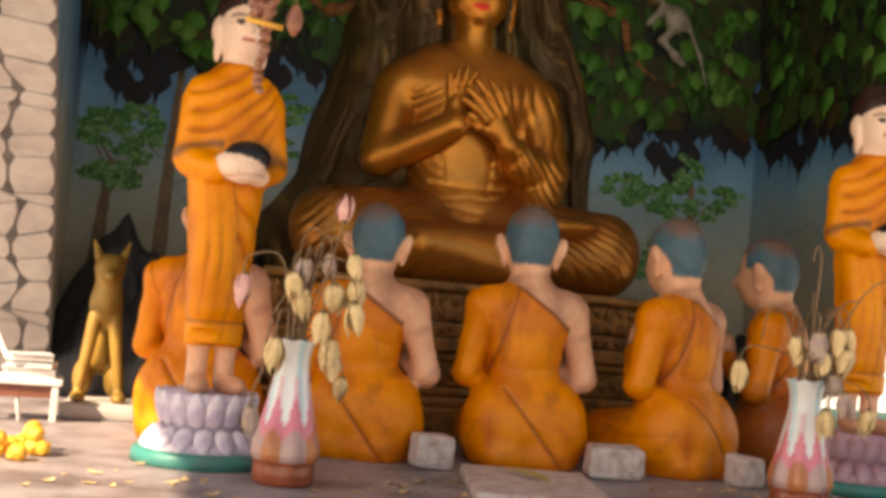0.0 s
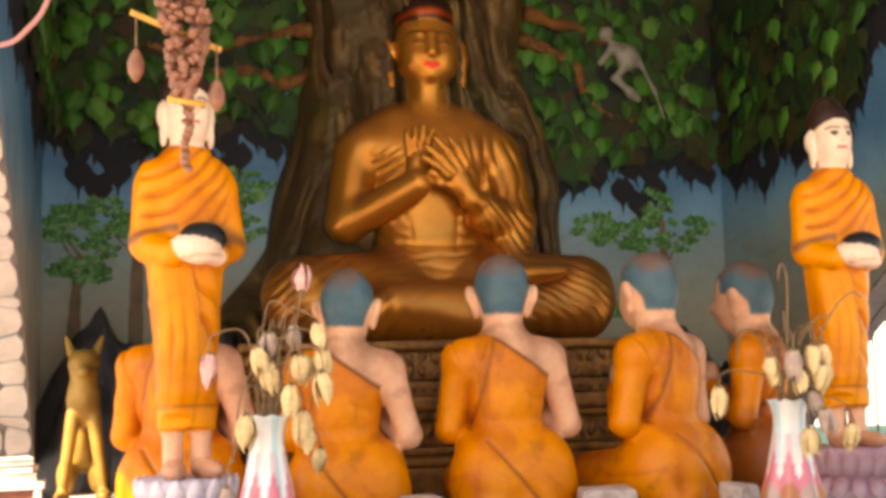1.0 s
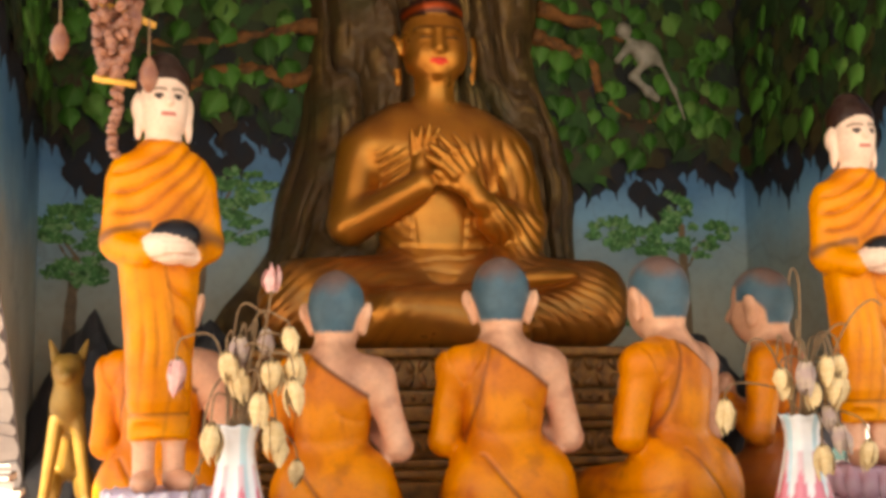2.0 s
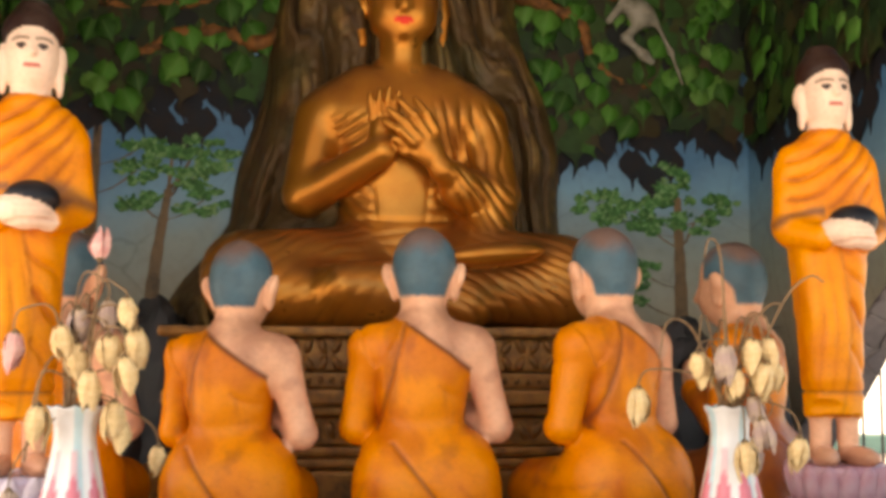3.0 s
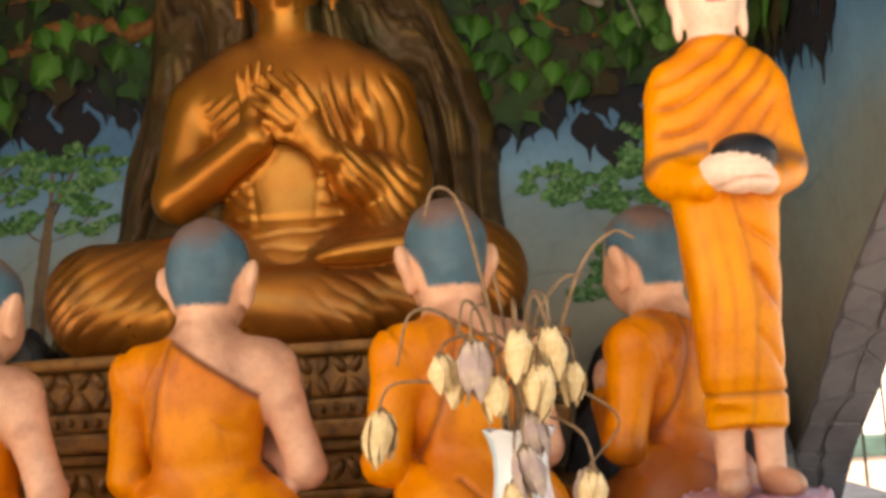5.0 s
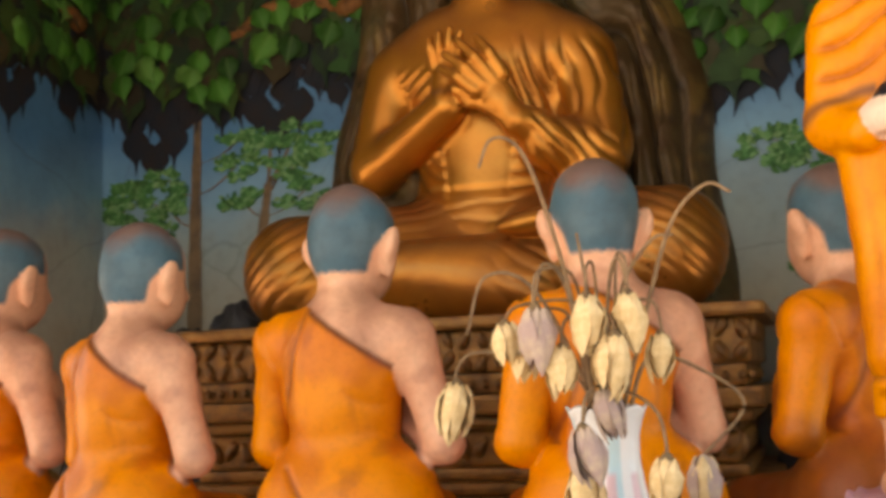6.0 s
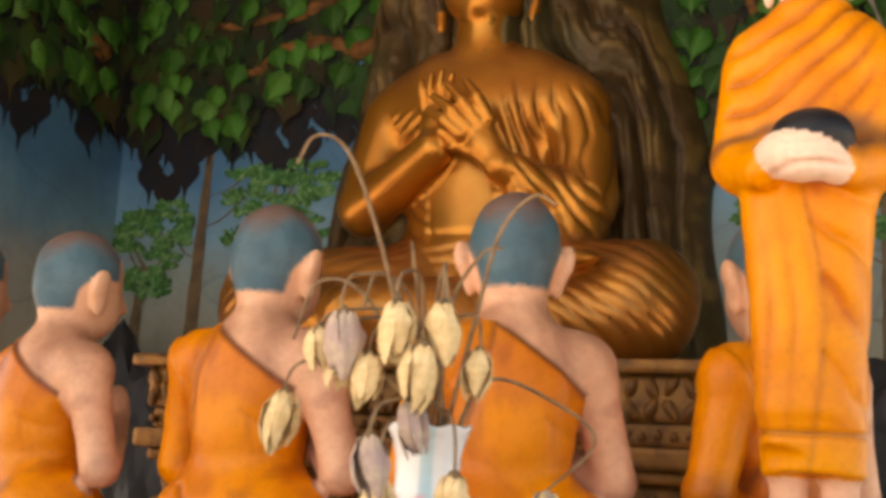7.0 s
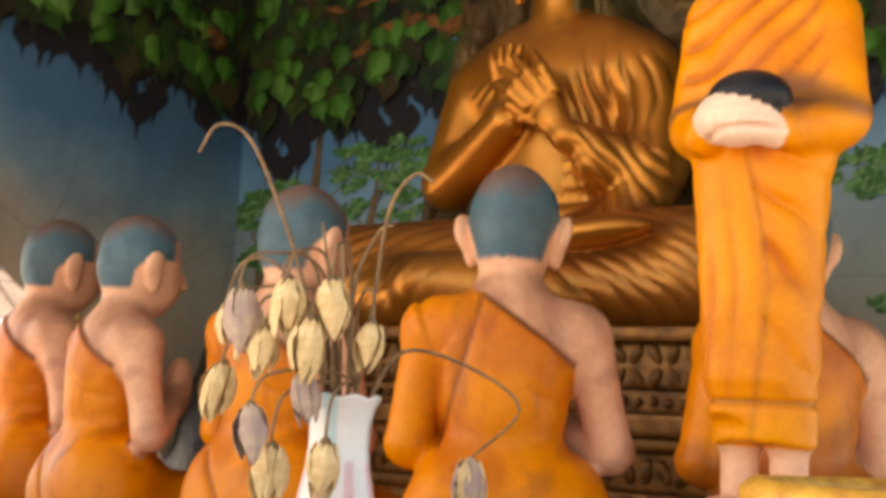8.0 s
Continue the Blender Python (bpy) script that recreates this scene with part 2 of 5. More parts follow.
def wobble(V, f, seed, octaves=3):
    """Smooth noise of about -1 to 1 at points V, f waves a metre at its coarsest."""
    r = np.random.RandomState(seed)
    out = np.zeros(len(V))
    for o in range(octaves):
        for _ in range(5):
            d = r.normal(size=3)
            d *= 2 * math.pi * f * 2 ** o * r.uniform(0.6, 1.3) / np.linalg.norm(d)
            out += np.sin(V @ d + r.uniform(0, 6.283)) / 2 ** o
    return out / 3.2


def pleat(phase):
    """Rounded cloth folds with sharp creases between them, from -1 to 1."""
    return 1 - 2 * (1 - np.abs(np.sin(phase / 2))) ** 1.7


def blend(colours, mask, colour):
    return colours + np.clip(mask, 0, 1)[:, None] * (np.array(colour) - colours)


def step(a, lo, hi):
    t = np.clip((a - lo) / (hi - lo), 0, 1)
    return t * t * (3 - 2 * t)


# ---- the place ----
TOP, BACK, LEFT, RIGHT = 0.955, 3.78, -0.45, 1.84

ground = part("ground", box(-300, -300, -0.3, 300, 300, 0.0), concrete)
tagged(ground, "pale sunlit concrete ground round the shrine", "ground", kind="structure")

platform = part("platform", box(-1.6, 1.55, 0.0, 2.12, 4.05, TOP, 0.012), platform_mat)
tagged(platform, "raised grey-painted altar platform, dusty and stained", "platform", kind="structure")


def mural_wall(name, pts, thick, label, paint):
    """An upright wall whose outline is given in its own plane, pushed outwards by thick."""
    bm = bmesh.new()
    f = bm.faces.new([bm.verts.new(p) for p in pts])
    r = bmesh.ops.extrude_face_region(bm, geom=[f])
    bmesh.ops.translate(bm, verts=[v for v in r["geom"] if isinstance(v, bmesh.types.BMVert)], vec=thick)
    bmesh.ops.recalc_face_normals(bm, faces=bm.faces)
    ob = part(name, bm, paint)
    return tagged(ob, label, "wall", kind="structure")


def mural_material(name, low, mid):
    """Painted sky on plaster: deep blue above, fading to a sandy grey below, with cracks and clouds."""
    m = material(name, (0.3, 0.3, 0.27), 0.6, 0, None, 5, 0.25, 40, dirt=0.3)
    n, l = m.node_tree.nodes, m.node_tree.links
    b = n["Principled BSDF"]
    geo = n.new("ShaderNodeNewGeometry")
    sep = n.new("ShaderNodeSeparateXYZ")
    l.new(geo.outputs["Position"], sep.inputs[0])
    cl = n.new("ShaderNodeTexNoise")
    cl.inputs["Scale"].default_value, cl.inputs["Detail"].default_value = 3.2, 5
    l.new(geo.outputs["Position"], cl.inputs["Vector"])
    add = n.new("ShaderNodeMath")
    add.operation = "MULTIPLY_ADD"
    l.new(cl.outputs["Fac"], add.inputs[0])
    add.inputs[1].default_value = 0.35
    l.new(sep.outputs["Z"], add.inputs[2])
    rp = n.new("ShaderNodeValToRGB")
    mr = n.new("ShaderNodeMapRange")
    mr.inputs["From Min"].default_value, mr.inputs["From Max"].default_value = 1.58, 2.12
    l.new(add.outputs[0], mr.inputs["Value"])
    l.new(mr.outputs[0], rp.inputs["Fac"])
    rp.color_ramp.elements[0].color = (*low, 1)
    rp.color_ramp.elements[1].color = (0.05, 0.16, 0.3, 1)
    e = rp.color_ramp.elements.new(0.45)
    e.color = (*mid, 1)
    e = rp.color_ramp.elements.new(0.7)
    e.color = (0.14, 0.29, 0.41, 1)
    mix = next(k for k in n if k.type == "MIX" and k.blend_type == "MULTIPLY")
    l.new(rp.outputs[0], mix.inputs["A"])
    vo = n.new("ShaderNodeTexVoronoi")
    vo.feature = "DISTANCE_TO_EDGE"
    vo.inputs["Scale"].default_value = 2.6
    wob = n.new("ShaderNodeMixRGB")
    wob.inputs["Fac"].default_value = 0.12
    l.new(geo.outputs["Position"], wob.inputs[1])
    l.new(cl.outputs["Color"], wob.inputs[2])
    l.new(wob.outputs[0], vo.inputs["Vector"])
    crack = n.new("ShaderNodeMapRange")
    crack.inputs["From Max"].default_value = 0.012
    crack.inputs["To Min"].default_value, crack.inputs["To Max"].default_value = 0.45, 0.0
    l.new(vo.outputs["Distance"], crack.inputs["Value"])
    gate = n.new("ShaderNodeMath")
    gate.operation = "MULTIPLY"
    l.new(crack.outputs[0], gate.inputs[0])
    l.new(cl.outputs["Fac"], gate.inputs[1])
    line = n.new("ShaderNodeMix")
    line.data_type = "RGBA"
    l.new(gate.outputs[0], line.inputs["Factor"])
    l.new(rp.outputs[0], line.inputs["A"])
    line.inputs["B"].default_value = (0.05, 0.045, 0.04, 1)
    l.new(line.outputs["Result"], mix.inputs["A"])
    return m


wall_paint = mural_material("mural_sky", (0.33, 0.305, 0.23), (0.22, 0.275, 0.265))
sandy_paint = mural_material("mural_sandy_sky", (0.5, 0.47, 0.36), (0.36, 0.4, 0.37))
H = 3.1
mural_wall("wall_back", [(LEFT - 0.2, BACK, TOP), (RIGHT + 0.13, BACK, TOP), (RIGHT + 0.13, BACK, H), (LEFT - 0.2, BACK, H)], (0, 0.25, 0), "back wall painted with a blue and sandy sky", wall_paint)
EDGE = [(3.64, TOP), (3.5, 1.09), (3.34, 1.2), (3.19, 1.33), (3.02, 1.45), (2.85, 1.55), (2.58, 1.69), (2.34, 1.8), (2.05, 1.92), (1.8, 2.02), (1.75, H)]


def side(name, x0, x1, out, label, paint):
    """Side wall: its front edge curves forward as it rises; a rim of rough stones faces the front."""
    pts = [(x0, BACK, TOP)] + [(x0 + (x1 - x0) * (BACK - y) / 0.8, y, z) for y, z in EDGE] + [(x0, BACK, H)]
    return mural_wall(name, pts, (out, 0, 0), label, paint)


wall_left = side("wall_left", LEFT, -0.385, -0.2, "curved side wall painted as sandy sky, rough stone rim", sandy_paint)
wall_right = side("wall_right", RIGHT, 1.875, 0.13, "curved side wall painted blue-grey, rough stone rim", wall_paint)
# Unseen slab added to block the sun; its edges limit the sunlit patch.
roof = part("ceiling", box(-2.03, 0.35, H, 2.3, 4.2, H + 0.15), plaster)
tagged(roof, "unseen plastered roof slab, added to shade the shrine", "ceiling", kind="structure")


# ---- kneeling disciples ----
KROBE = (0.79, 0.235, 0.002)


def kneeler_mesh(name, turn_head, stain=0.0):
    s, c = math.sin(radians(turn_head)), math.cos(radians(turn_head))

    def hd(x, y, z):
        return (c * x - s * y, s * x + c * y + 0.02, z)

    f = []
    for sx, out, col in ((-1, 0.132, KROBE), (1, 0.151, SKIN)):
        f += [rod((sx * 0.106, 0.0, 0.36), (sx * out, 0.012, 0.21), 0.036, 0.03, col, 0.01), rod((sx * out, 0.018, 0.206), (sx * 0.02, 0.12, 0.27), 0.03, 0.024, col, 0.01)]
    f += [ell((-0.004, -0.005, 0.305), (0.09, 0.074, 0.12), KROBE), ell((-0.006, 0, 0.2), (0.075, 0.07, 0.14), KROBE, k=0.03), ell((0.008, -0.005, 0.095), (0.128, 0.1, 0.115), KROBE, k=0.04)]
    for sx in (-1, 1):
        f += [ell((sx * 0.058 + 0.008, -0.028, 0.08), (0.078, 0.083, 0.11), KROBE, k=0.05), rod((sx * 0.055, 0.02, 0.075), (sx * 0.06, 0.17, 0.065), 0.072, 0.062, KROBE, 0.03), ell((sx * 0.05, -0.075, 0.02), (0.05, 0.04, 0.03), KROBE, k=0.04)]
    body = len(f)
    f += [rod((-0.08, 0, 0.368), (0.08, 0, 0.368), 0.048, 0.048, SKIN, 0.045)]
    f += [rod((0, 0.0, 0.38), hd(0, 0.0, 0.47), 0.052, 0.045, SKIN, 0.03), ell((0, 0.132, 0.3), (0.022, 0.026, 0.05), SKIN)]
    skull = len(f)
    f += [ell(hd(0, 0.012, 0.54), (0.064, 0.078, 0.074), HAIR, (0, 0, turn_head), 0.012), ell(hd(0, 0.04, 0.488), (0.05, 0.056, 0.066), SKIN, (0, 0, turn_head), 0.02), ell(hd(0, -0.005, 0.505), (0.053, 0.06, 0.06), HAIR, (0, 0, turn_head), 0.02)]
    for sx in (-1, 1):
        f.append(ell(hd(sx * 0.071, 0.012, 0.512), (0.012, 0.022, 0.03), SKIN, (0, sx * 14, turn_head + sx * 24), 0.007))
        f.append(ell(hd(sx * 0.064, 0.016, 0.484), (0.01, 0.014, 0.024), SKIN, (0, sx * 8, turn_head), 0.008))
    f.append(rod(hd(0, 0.098, 0.505), hd(0, 0.104, 0.485), 0.006, 0.01, SKIN, 0.012))

    def paint(V, N, w, col):
        x, y, z = V.T
        line = 0.422 - (x + 0.05) * 0.7
        torso = (w < body + 1) & ~((w == 2) | (w == 3))
        bare = torso & (x > -0.035) & (z > line) & (w > 1)
        col = blend(col, torso & (w > 1), KROBE)
        col = blend(col, bare * 1.0, SKIN)
        strap = (w == body) & (x <= -0.035)
        col = blend(col, strap * 1.0, KROBE)
        rim = near(z, line, 0.0055) * (x > -0.035) * torso * (w > 1)
        rim = np.maximum(rim, near(x, -0.035 - (0.42 - z) * 0.25, 0.003) * (z > 0.2) * (z < 0.43) * (y < 0.02) * torso * (w > 1) * 0.7)
        crease = near(z, 0.165 - (x + 0.05) * 1.25, 0.006) * (y < 0) * (z < 0.18) * (w < body)
        col = blend(col, np.maximum(rim, crease) * 0.8, LINE)
        # crease shade put into the colour, then weathered red-brown stains and shoulder streaks
        ph = 60 * (x * 0.75 + z * 0.66) + 5 * wobble(V, 3.5, 3, 2)
        crease_shade = (0.5 - 0.5 * pleat(ph)) ** 2 * step(wobble(V, 4, 8), -0.3, 0.6)
        cloth = torso & ~bare
        col = blend(col, crease_shade * 0.5 * cloth, ROBE_SHADE)
        col = blend(col, step(wobble(V, 5, 12, 4), 0.25, 0.95) * 0.45 * cloth, (0.5, 0.1, 0.006))
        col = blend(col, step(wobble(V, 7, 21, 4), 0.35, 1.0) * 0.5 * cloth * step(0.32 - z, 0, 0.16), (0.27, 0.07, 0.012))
        col = blend(col, step(wobble(V * np.array((1, 1, 0.25)), 14, 31, 3), 0.5, 1.0) * 0.4 * cloth * step(z, 0.16, 0.3), (0.3, 0.07, 0.01))
        # dark red down both sides: shade beside the arms, put into the colour
        col = blend(col, near(np.abs(x + 0.002), 0.092, 0.014) * (z < 0.33) * step(wobble(V, 6, 5), -0.5, 0.6) * 0.55 * cloth, (0.4, 0.05, 0.004))
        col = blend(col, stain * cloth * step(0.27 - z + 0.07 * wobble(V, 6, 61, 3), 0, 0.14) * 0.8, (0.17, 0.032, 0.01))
        col = blend(col, stain * cloth * step(wobble(V, 5, 63, 4), 0.0, 0.8) * 0.6, (0.36, 0.085, 0.012))
        # hair: painted cap, cut straight at the nape and in behind the ears
        hx, hy = c * x + s * (y - 0.02), -s * x + c * (y - 0.02)
        lim = np.interp(z, (0.47, 0.5, 0.525, 0.545), (0.046, 0.055, 0.064, 0.09))
        cap = (w >= skull) * (step(z, 0.4685, 0.4705) * (hy < 0.035) * step(lim - np.abs(hx), -0.001, 0.001) + (hy >= 0.035) * step(z, 0.524, 0.527))
        ears = (w >= skull + 3) & (w < skull + 7)
        front = (hy > 0.06) & (z < 0.568)
        col = blend(col, ((w >= skull) & ~ears) * 1.0, SKIN)
        col = blend(col, np.clip(cap, 0, 1) * ~ears * ~front, HAIR)
        col = blend(col, (w >= skull) * ~ears * step(wobble(V, 11, 44, 3), 0.3, 0.9) * 0.35 * cap, (0.12, 0.2, 0.23))
        dust = step(z + 0.018 * wobble(V, 9, 9, 4), 0.55, 0.6) * (w >= skull) * ~ears
        col = blend(col, dust * 0.85, (0.21, 0.115, 0.085))
        # grime on the upper side of bare shoulders, and in patches down the arm
        skin = bare | ((w == 2) | (w == 3)) | ((w >= body) & (w < skull) & ~strap)
        top = step(N[:, 2] + 0.3 * wobble(V, 9, 14, 4), -0.05, 0.75)
        col = blend(col, skin * top * 0.72, (0.34, 0.15, 0.085))
        col = blend(col, skin * step(wobble(V, 10, 17, 4), 0.2, 1.0) * 0.5, (0.52, 0.24, 0.15))
        col = blend(col, np.maximum(rim, 0) * 0.7, LINE)
        return col

    def fold(V, N, w):
        x, y, z = V.T
        torso = (w < body) & (w != 2) & (w != 3)
        line = 0.422 - (x + 0.05) * 0.7
        under = np.where((x > -0.035), line - z, 0.05)
        d = torso * 0.005 * step(under, -0.004, 0.004)
        d += torso * 0.0021 * pleat(60 * (x * 0.75 + z * 0.66) + 5 * wobble(V, 3.5, 3, 2)) * step(z, 0.08, 0.2) * step(wobble(V, 4, 8), -0.5, 0.5)
        d += 0.0012 * wobble(V, 14, 2, 2)
        d -= 0.006 * near(z, 0.165 - (x + 0.05) * 1.25, 0.008) * (y < 0) * (z < 0.18) * (w < body)
        d -= 0.004 * near(x, -0.035 - (0.42 - z) * 0.25, 0.005) * (z > 0.2) * (z < 0.43) * (y < 0.02) * torso
        return d

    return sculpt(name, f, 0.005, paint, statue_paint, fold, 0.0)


KNEEL = ((0.0, 2.76, -16, 0, 0.995, ""), (0.367, 2.642, -19, 0, 0.945, ""), (0.745, 2.65, -2, -8, 0.998, ""), (1.145, 2.675, 31, -8, 1.012, ""), (1.495, 2.865, 50, -8, 1.0, "stained"))
KNEELERS = {(a, s): kneeler_mesh("kneeling_statue", a, s) for a, s in ((0, 0), (-8, 0), (-8, 1))}
for kx, ky, rz, th, size, where in KNEEL:
    ob = hold("kneeling_statue", KNEELERS[th, 1 if where else 0], None, pose(kx, ky, TOP, 0, 0, rz) @ Matrix.Scale(size, 4))
    tagged(ob, ("kneeling painted statue in orange robe, shaven blue-grey head " + where).strip(), "statue", "kneeling disciples")


# ---- standing alms figures ----
def PANEL(z):
    """Edge of the overlapping front panel of a standing robe, at height z."""
    return 0.002 + 0.016 * np.sin(9 * (z - 0.12)) - 0.09 * np.clip(z - 0.28, 0, 1)


def cloth_waves(V):
    """Fold phases of a standing robe: the shawl, the skirt's slanting folds and the pleats of its panel."""
    x, y, z = V.T
    sh = 165 * (z - 1.0 * x - 3.2 * (x - 0.02) ** 2) + 2.6 * wobble(V, 3.2, 41, 3)
    sk = 125 * (0.78 * x + 0.62 * z) + 2.4 * wobble(V, 3.4, 42, 3)
    pl = 240 * (x - 0.75 * PANEL(z)) + 2.5 * wobble(V * np.array((1, 1, 0.5)), 5, 43, 2)
    return sh, sk, pl


def standing_mesh():
    dark, pale = (0.012, 0.012, 0.016), (0.88, 0.64, 0.49)
    f = []
    for sx in (-1, 1):
        f += [ell((sx * 0.034, -0.035, 0.016), (0.025, 0.058, 0.022), SKIN, (0, 0, sx * 12), 0.012), rod((sx * 0.029, 0.0, 0.02), (sx * 0.028, 0.0, 0.15), 0.0205, 0.023, SKIN, 0.006)]
    r0 = len(f)
    f += [rod((0, 0.0, 0.10), (0, 0.002, 0.44), 0.056, 0.073, ROBE, 0.02, 0.098, 0.86), ell((0, 0.008, 0.52), (0.084, 0.066, 0.15), ROBE, k=0.03), rod((-0.052, 0.008, 0.612), (0.052, 0.008, 0.612), 0.043, 0.043, ROBE, 0.035)]
    for sx in (-1, 1):
        f += [rod((sx * 0.074, 0.008, 0.59), (sx * 0.088, -0.002, 0.485), 0.034, 0.03, ROBE, 0.022), rod((sx * 0.087, -0.004, 0.468), (sx * 0.046, -0.078, 0.448), 0.031, 0.025, ROBE, 0.018)]
    f += [rod((-0.028, -0.03, 0.135), (-0.038, -0.026, 0.42), 0.026, 0.036, ROBE, 0.018, 0.128), ell((0, 0.004, 0.662), (0.046, 0.042, 0.018), ROBE, k=0.02)]
    r1 = len(f)
    # one palm over the front of the bowl, the other under it
    f += [ell((0.0, -0.106, 0.456), (0.043, 0.034, 0.034), pale, k=0.008), ell((-0.03, -0.092, 0.46), (0.022, 0.026, 0.024), pale, k=0.012), ell((0.034, -0.088, 0.442), (0.022, 0.026, 0.018), pale, k=0.012)]
    f += [ell((0.01, -0.094, 0.478), (0.047, 0.042, 0.032), dark, k=0.003)]
    h0 = len(f)
    f += [rod((0, 0.008, 0.65), (0, 0.002, 0.71), 0.034, 0.035, pale, 0.012), ell((0, -0.006, 0.752), (0.046, 0.052, 0.066), pale, k=0.015), ell((0, -0.008, 0.715), (0.033, 0.04, 0.03), pale, k=0.02)]
    f += [ell((0, 0.012, 0.795), (0.054, 0.058, 0.05), (0.03, 0.012, 0.008), k=0.006), ell((0, 0.014, 0.838), (0.032, 0.034, 0.022), (0.03, 0.012, 0.008), k=0.012)]
    for sx in (-1, 1):
        f += [ell((sx * 0.051, 0.008, 0.745), (0.009, 0.017, 0.028), pale, (0, 0, sx * -20), 0.005), ell((sx * 0.049, 0.002, 0.705), (0.008, 0.011, 0.03), pale, k=0.006)]
    f.append(rod((0, -0.055, 0.765), (0, -0.062, 0.745), 0.005, 0.008, pale, 0.01))

    def paint(V, N, w, col):
        x, y, z = V.T
        robe = (w >= r0) & (w < r1)
        face = (w >= h0) & (y < -0.02)
        # folds of the shawl and skirt: red groove paint, deepened by painted-in crease shade
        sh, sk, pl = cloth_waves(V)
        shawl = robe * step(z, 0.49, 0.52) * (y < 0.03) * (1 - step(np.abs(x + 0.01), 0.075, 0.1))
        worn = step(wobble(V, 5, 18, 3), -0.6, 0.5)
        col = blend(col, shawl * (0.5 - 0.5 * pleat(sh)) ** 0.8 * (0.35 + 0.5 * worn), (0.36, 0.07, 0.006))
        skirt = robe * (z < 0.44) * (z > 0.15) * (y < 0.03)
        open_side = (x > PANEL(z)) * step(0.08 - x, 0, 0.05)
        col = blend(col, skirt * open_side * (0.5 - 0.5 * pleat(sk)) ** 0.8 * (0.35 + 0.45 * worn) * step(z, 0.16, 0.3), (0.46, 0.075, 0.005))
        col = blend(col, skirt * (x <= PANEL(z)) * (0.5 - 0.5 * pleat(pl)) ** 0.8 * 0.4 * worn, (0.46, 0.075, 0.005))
        col = blend(col, robe * step(wobble(V, 6, 25, 4), 0.2, 1.0) * 0.3, (0.68, 0.15, 0.004))
        # recess beside the panel edge: its shade put into the colour as dark red
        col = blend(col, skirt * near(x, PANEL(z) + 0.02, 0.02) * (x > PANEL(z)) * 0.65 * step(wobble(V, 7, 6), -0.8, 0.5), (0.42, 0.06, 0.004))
        col = blend(col, robe * near(z, 0.143, 0.0035) * 0.6, LINE)
        col = blend(col, robe * near(x, PANEL(z), 0.004) * (z < 0.43) * (y < 0) * 0.3, LINE)
        # brown brushed cuffs beside the bowl
        cuff = near(z, 0.489 + 0.012 * wobble(V, 8, 4, 2), 0.012) * (y < 0.0) * (np.abs(x) > 0.03) + near(z, 0.47, 0.02) * near(x, 0.06, 0.012) * (y < -0.05)
        col = blend(col, robe * cuff * 0.85, (0.15, 0.06, 0.03))
        bowl_line = near(y, -0.118, 0.02) * (w >= r1) * (w < h0 - 1)
        lines = sum(near(z, 0.4745 - 0.012 * i, 0.0016) for i in range(4)) * (x > -0.02) + near(z, 0.436 + 0.12 * x, 0.0024)
        col = blend(col, bowl_line * lines * 0.4, (0.6, 0.26, 0.16))
        # plain painted features
        for sx in (-1, 1):
            col = blend(col, face * (((x - sx * 0.019) / 0.0085) ** 2 + ((z - 0.757) / 0.006) ** 2 < 1) * 1.0, (0.04, 0.025, 0.02))
            col = blend(col, face * near(z, 0.772 - 14 * (x - sx * 0.02) ** 2, 0.003) * (np.abs(x - sx * 0.02) < 0.015) * 0.95, (0.1, 0.05, 0.03))
        col = blend(col, face * ((x / 0.014) ** 2 + ((z - 0.722) / 0.005) ** 2 < 1) * 0.9, (0.5, 0.1, 0.08))
        col = blend(col, (w < r0) * step(0.05 - z, 0, 0.04) * 0.5, (0.25, 0.1, 0.06))
        return col

    def fold(V, N, w):
        x, y, z = V.T
        robe = (w >= r0) & (w < r1)
        sh, sk, pl = cloth_waves(V)
        low = step(z, 0.15, 0.17) * (1 - step(z, 0.4, 0.46))
        d = robe * (1 - step(np.abs(x + 0.01), 0.075, 0.1)) * 0.0038 * pleat(sh) * step(z, 0.49, 0.53) * (y < 0.03) * step(wobble(V, 4, 33, 2), -0.8, 0.4)
        d += robe * (x > PANEL(z)) * (y < 0.03) * 0.0048 * pleat(sk) * step(0.085 - x, 0, 0.05) * low * step(wobble(V, 4, 35, 2), -0.8, 0.5)
        d += robe * (x <= PANEL(z)) * (0.004 + 0.0027 * pleat(pl) * step(wobble(V, 4, 45, 2), -0.7, 0.6)) * low * (y < 0.04)
        d += robe * 0.0014 * wobble(V, 11, 36, 2)
        palm = (w >= r1) & (w < h0 - 1) & (y < -0.1)
        d -= palm * 0.003 * (sum(near(z, 0.4745 - 0.012 * i, 0.0022) for i in range(4)) * step(x, -0.026, -0.01) + 1.3 * near(z, 0.436 + 0.12 * x, 0.0026))
        d -= robe * 0.005 * near(z, 0.143, 0.004)
        return d

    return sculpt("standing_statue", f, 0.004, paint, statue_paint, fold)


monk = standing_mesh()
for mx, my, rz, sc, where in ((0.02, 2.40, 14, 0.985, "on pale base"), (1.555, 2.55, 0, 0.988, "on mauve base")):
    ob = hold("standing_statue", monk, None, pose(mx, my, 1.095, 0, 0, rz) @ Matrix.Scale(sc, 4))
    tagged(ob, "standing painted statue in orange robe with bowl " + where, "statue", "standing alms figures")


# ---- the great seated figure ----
GOLD, GOLD_SHADE = (0.54, 0.205, 0.028), (0.12, 0.04, 0.008)


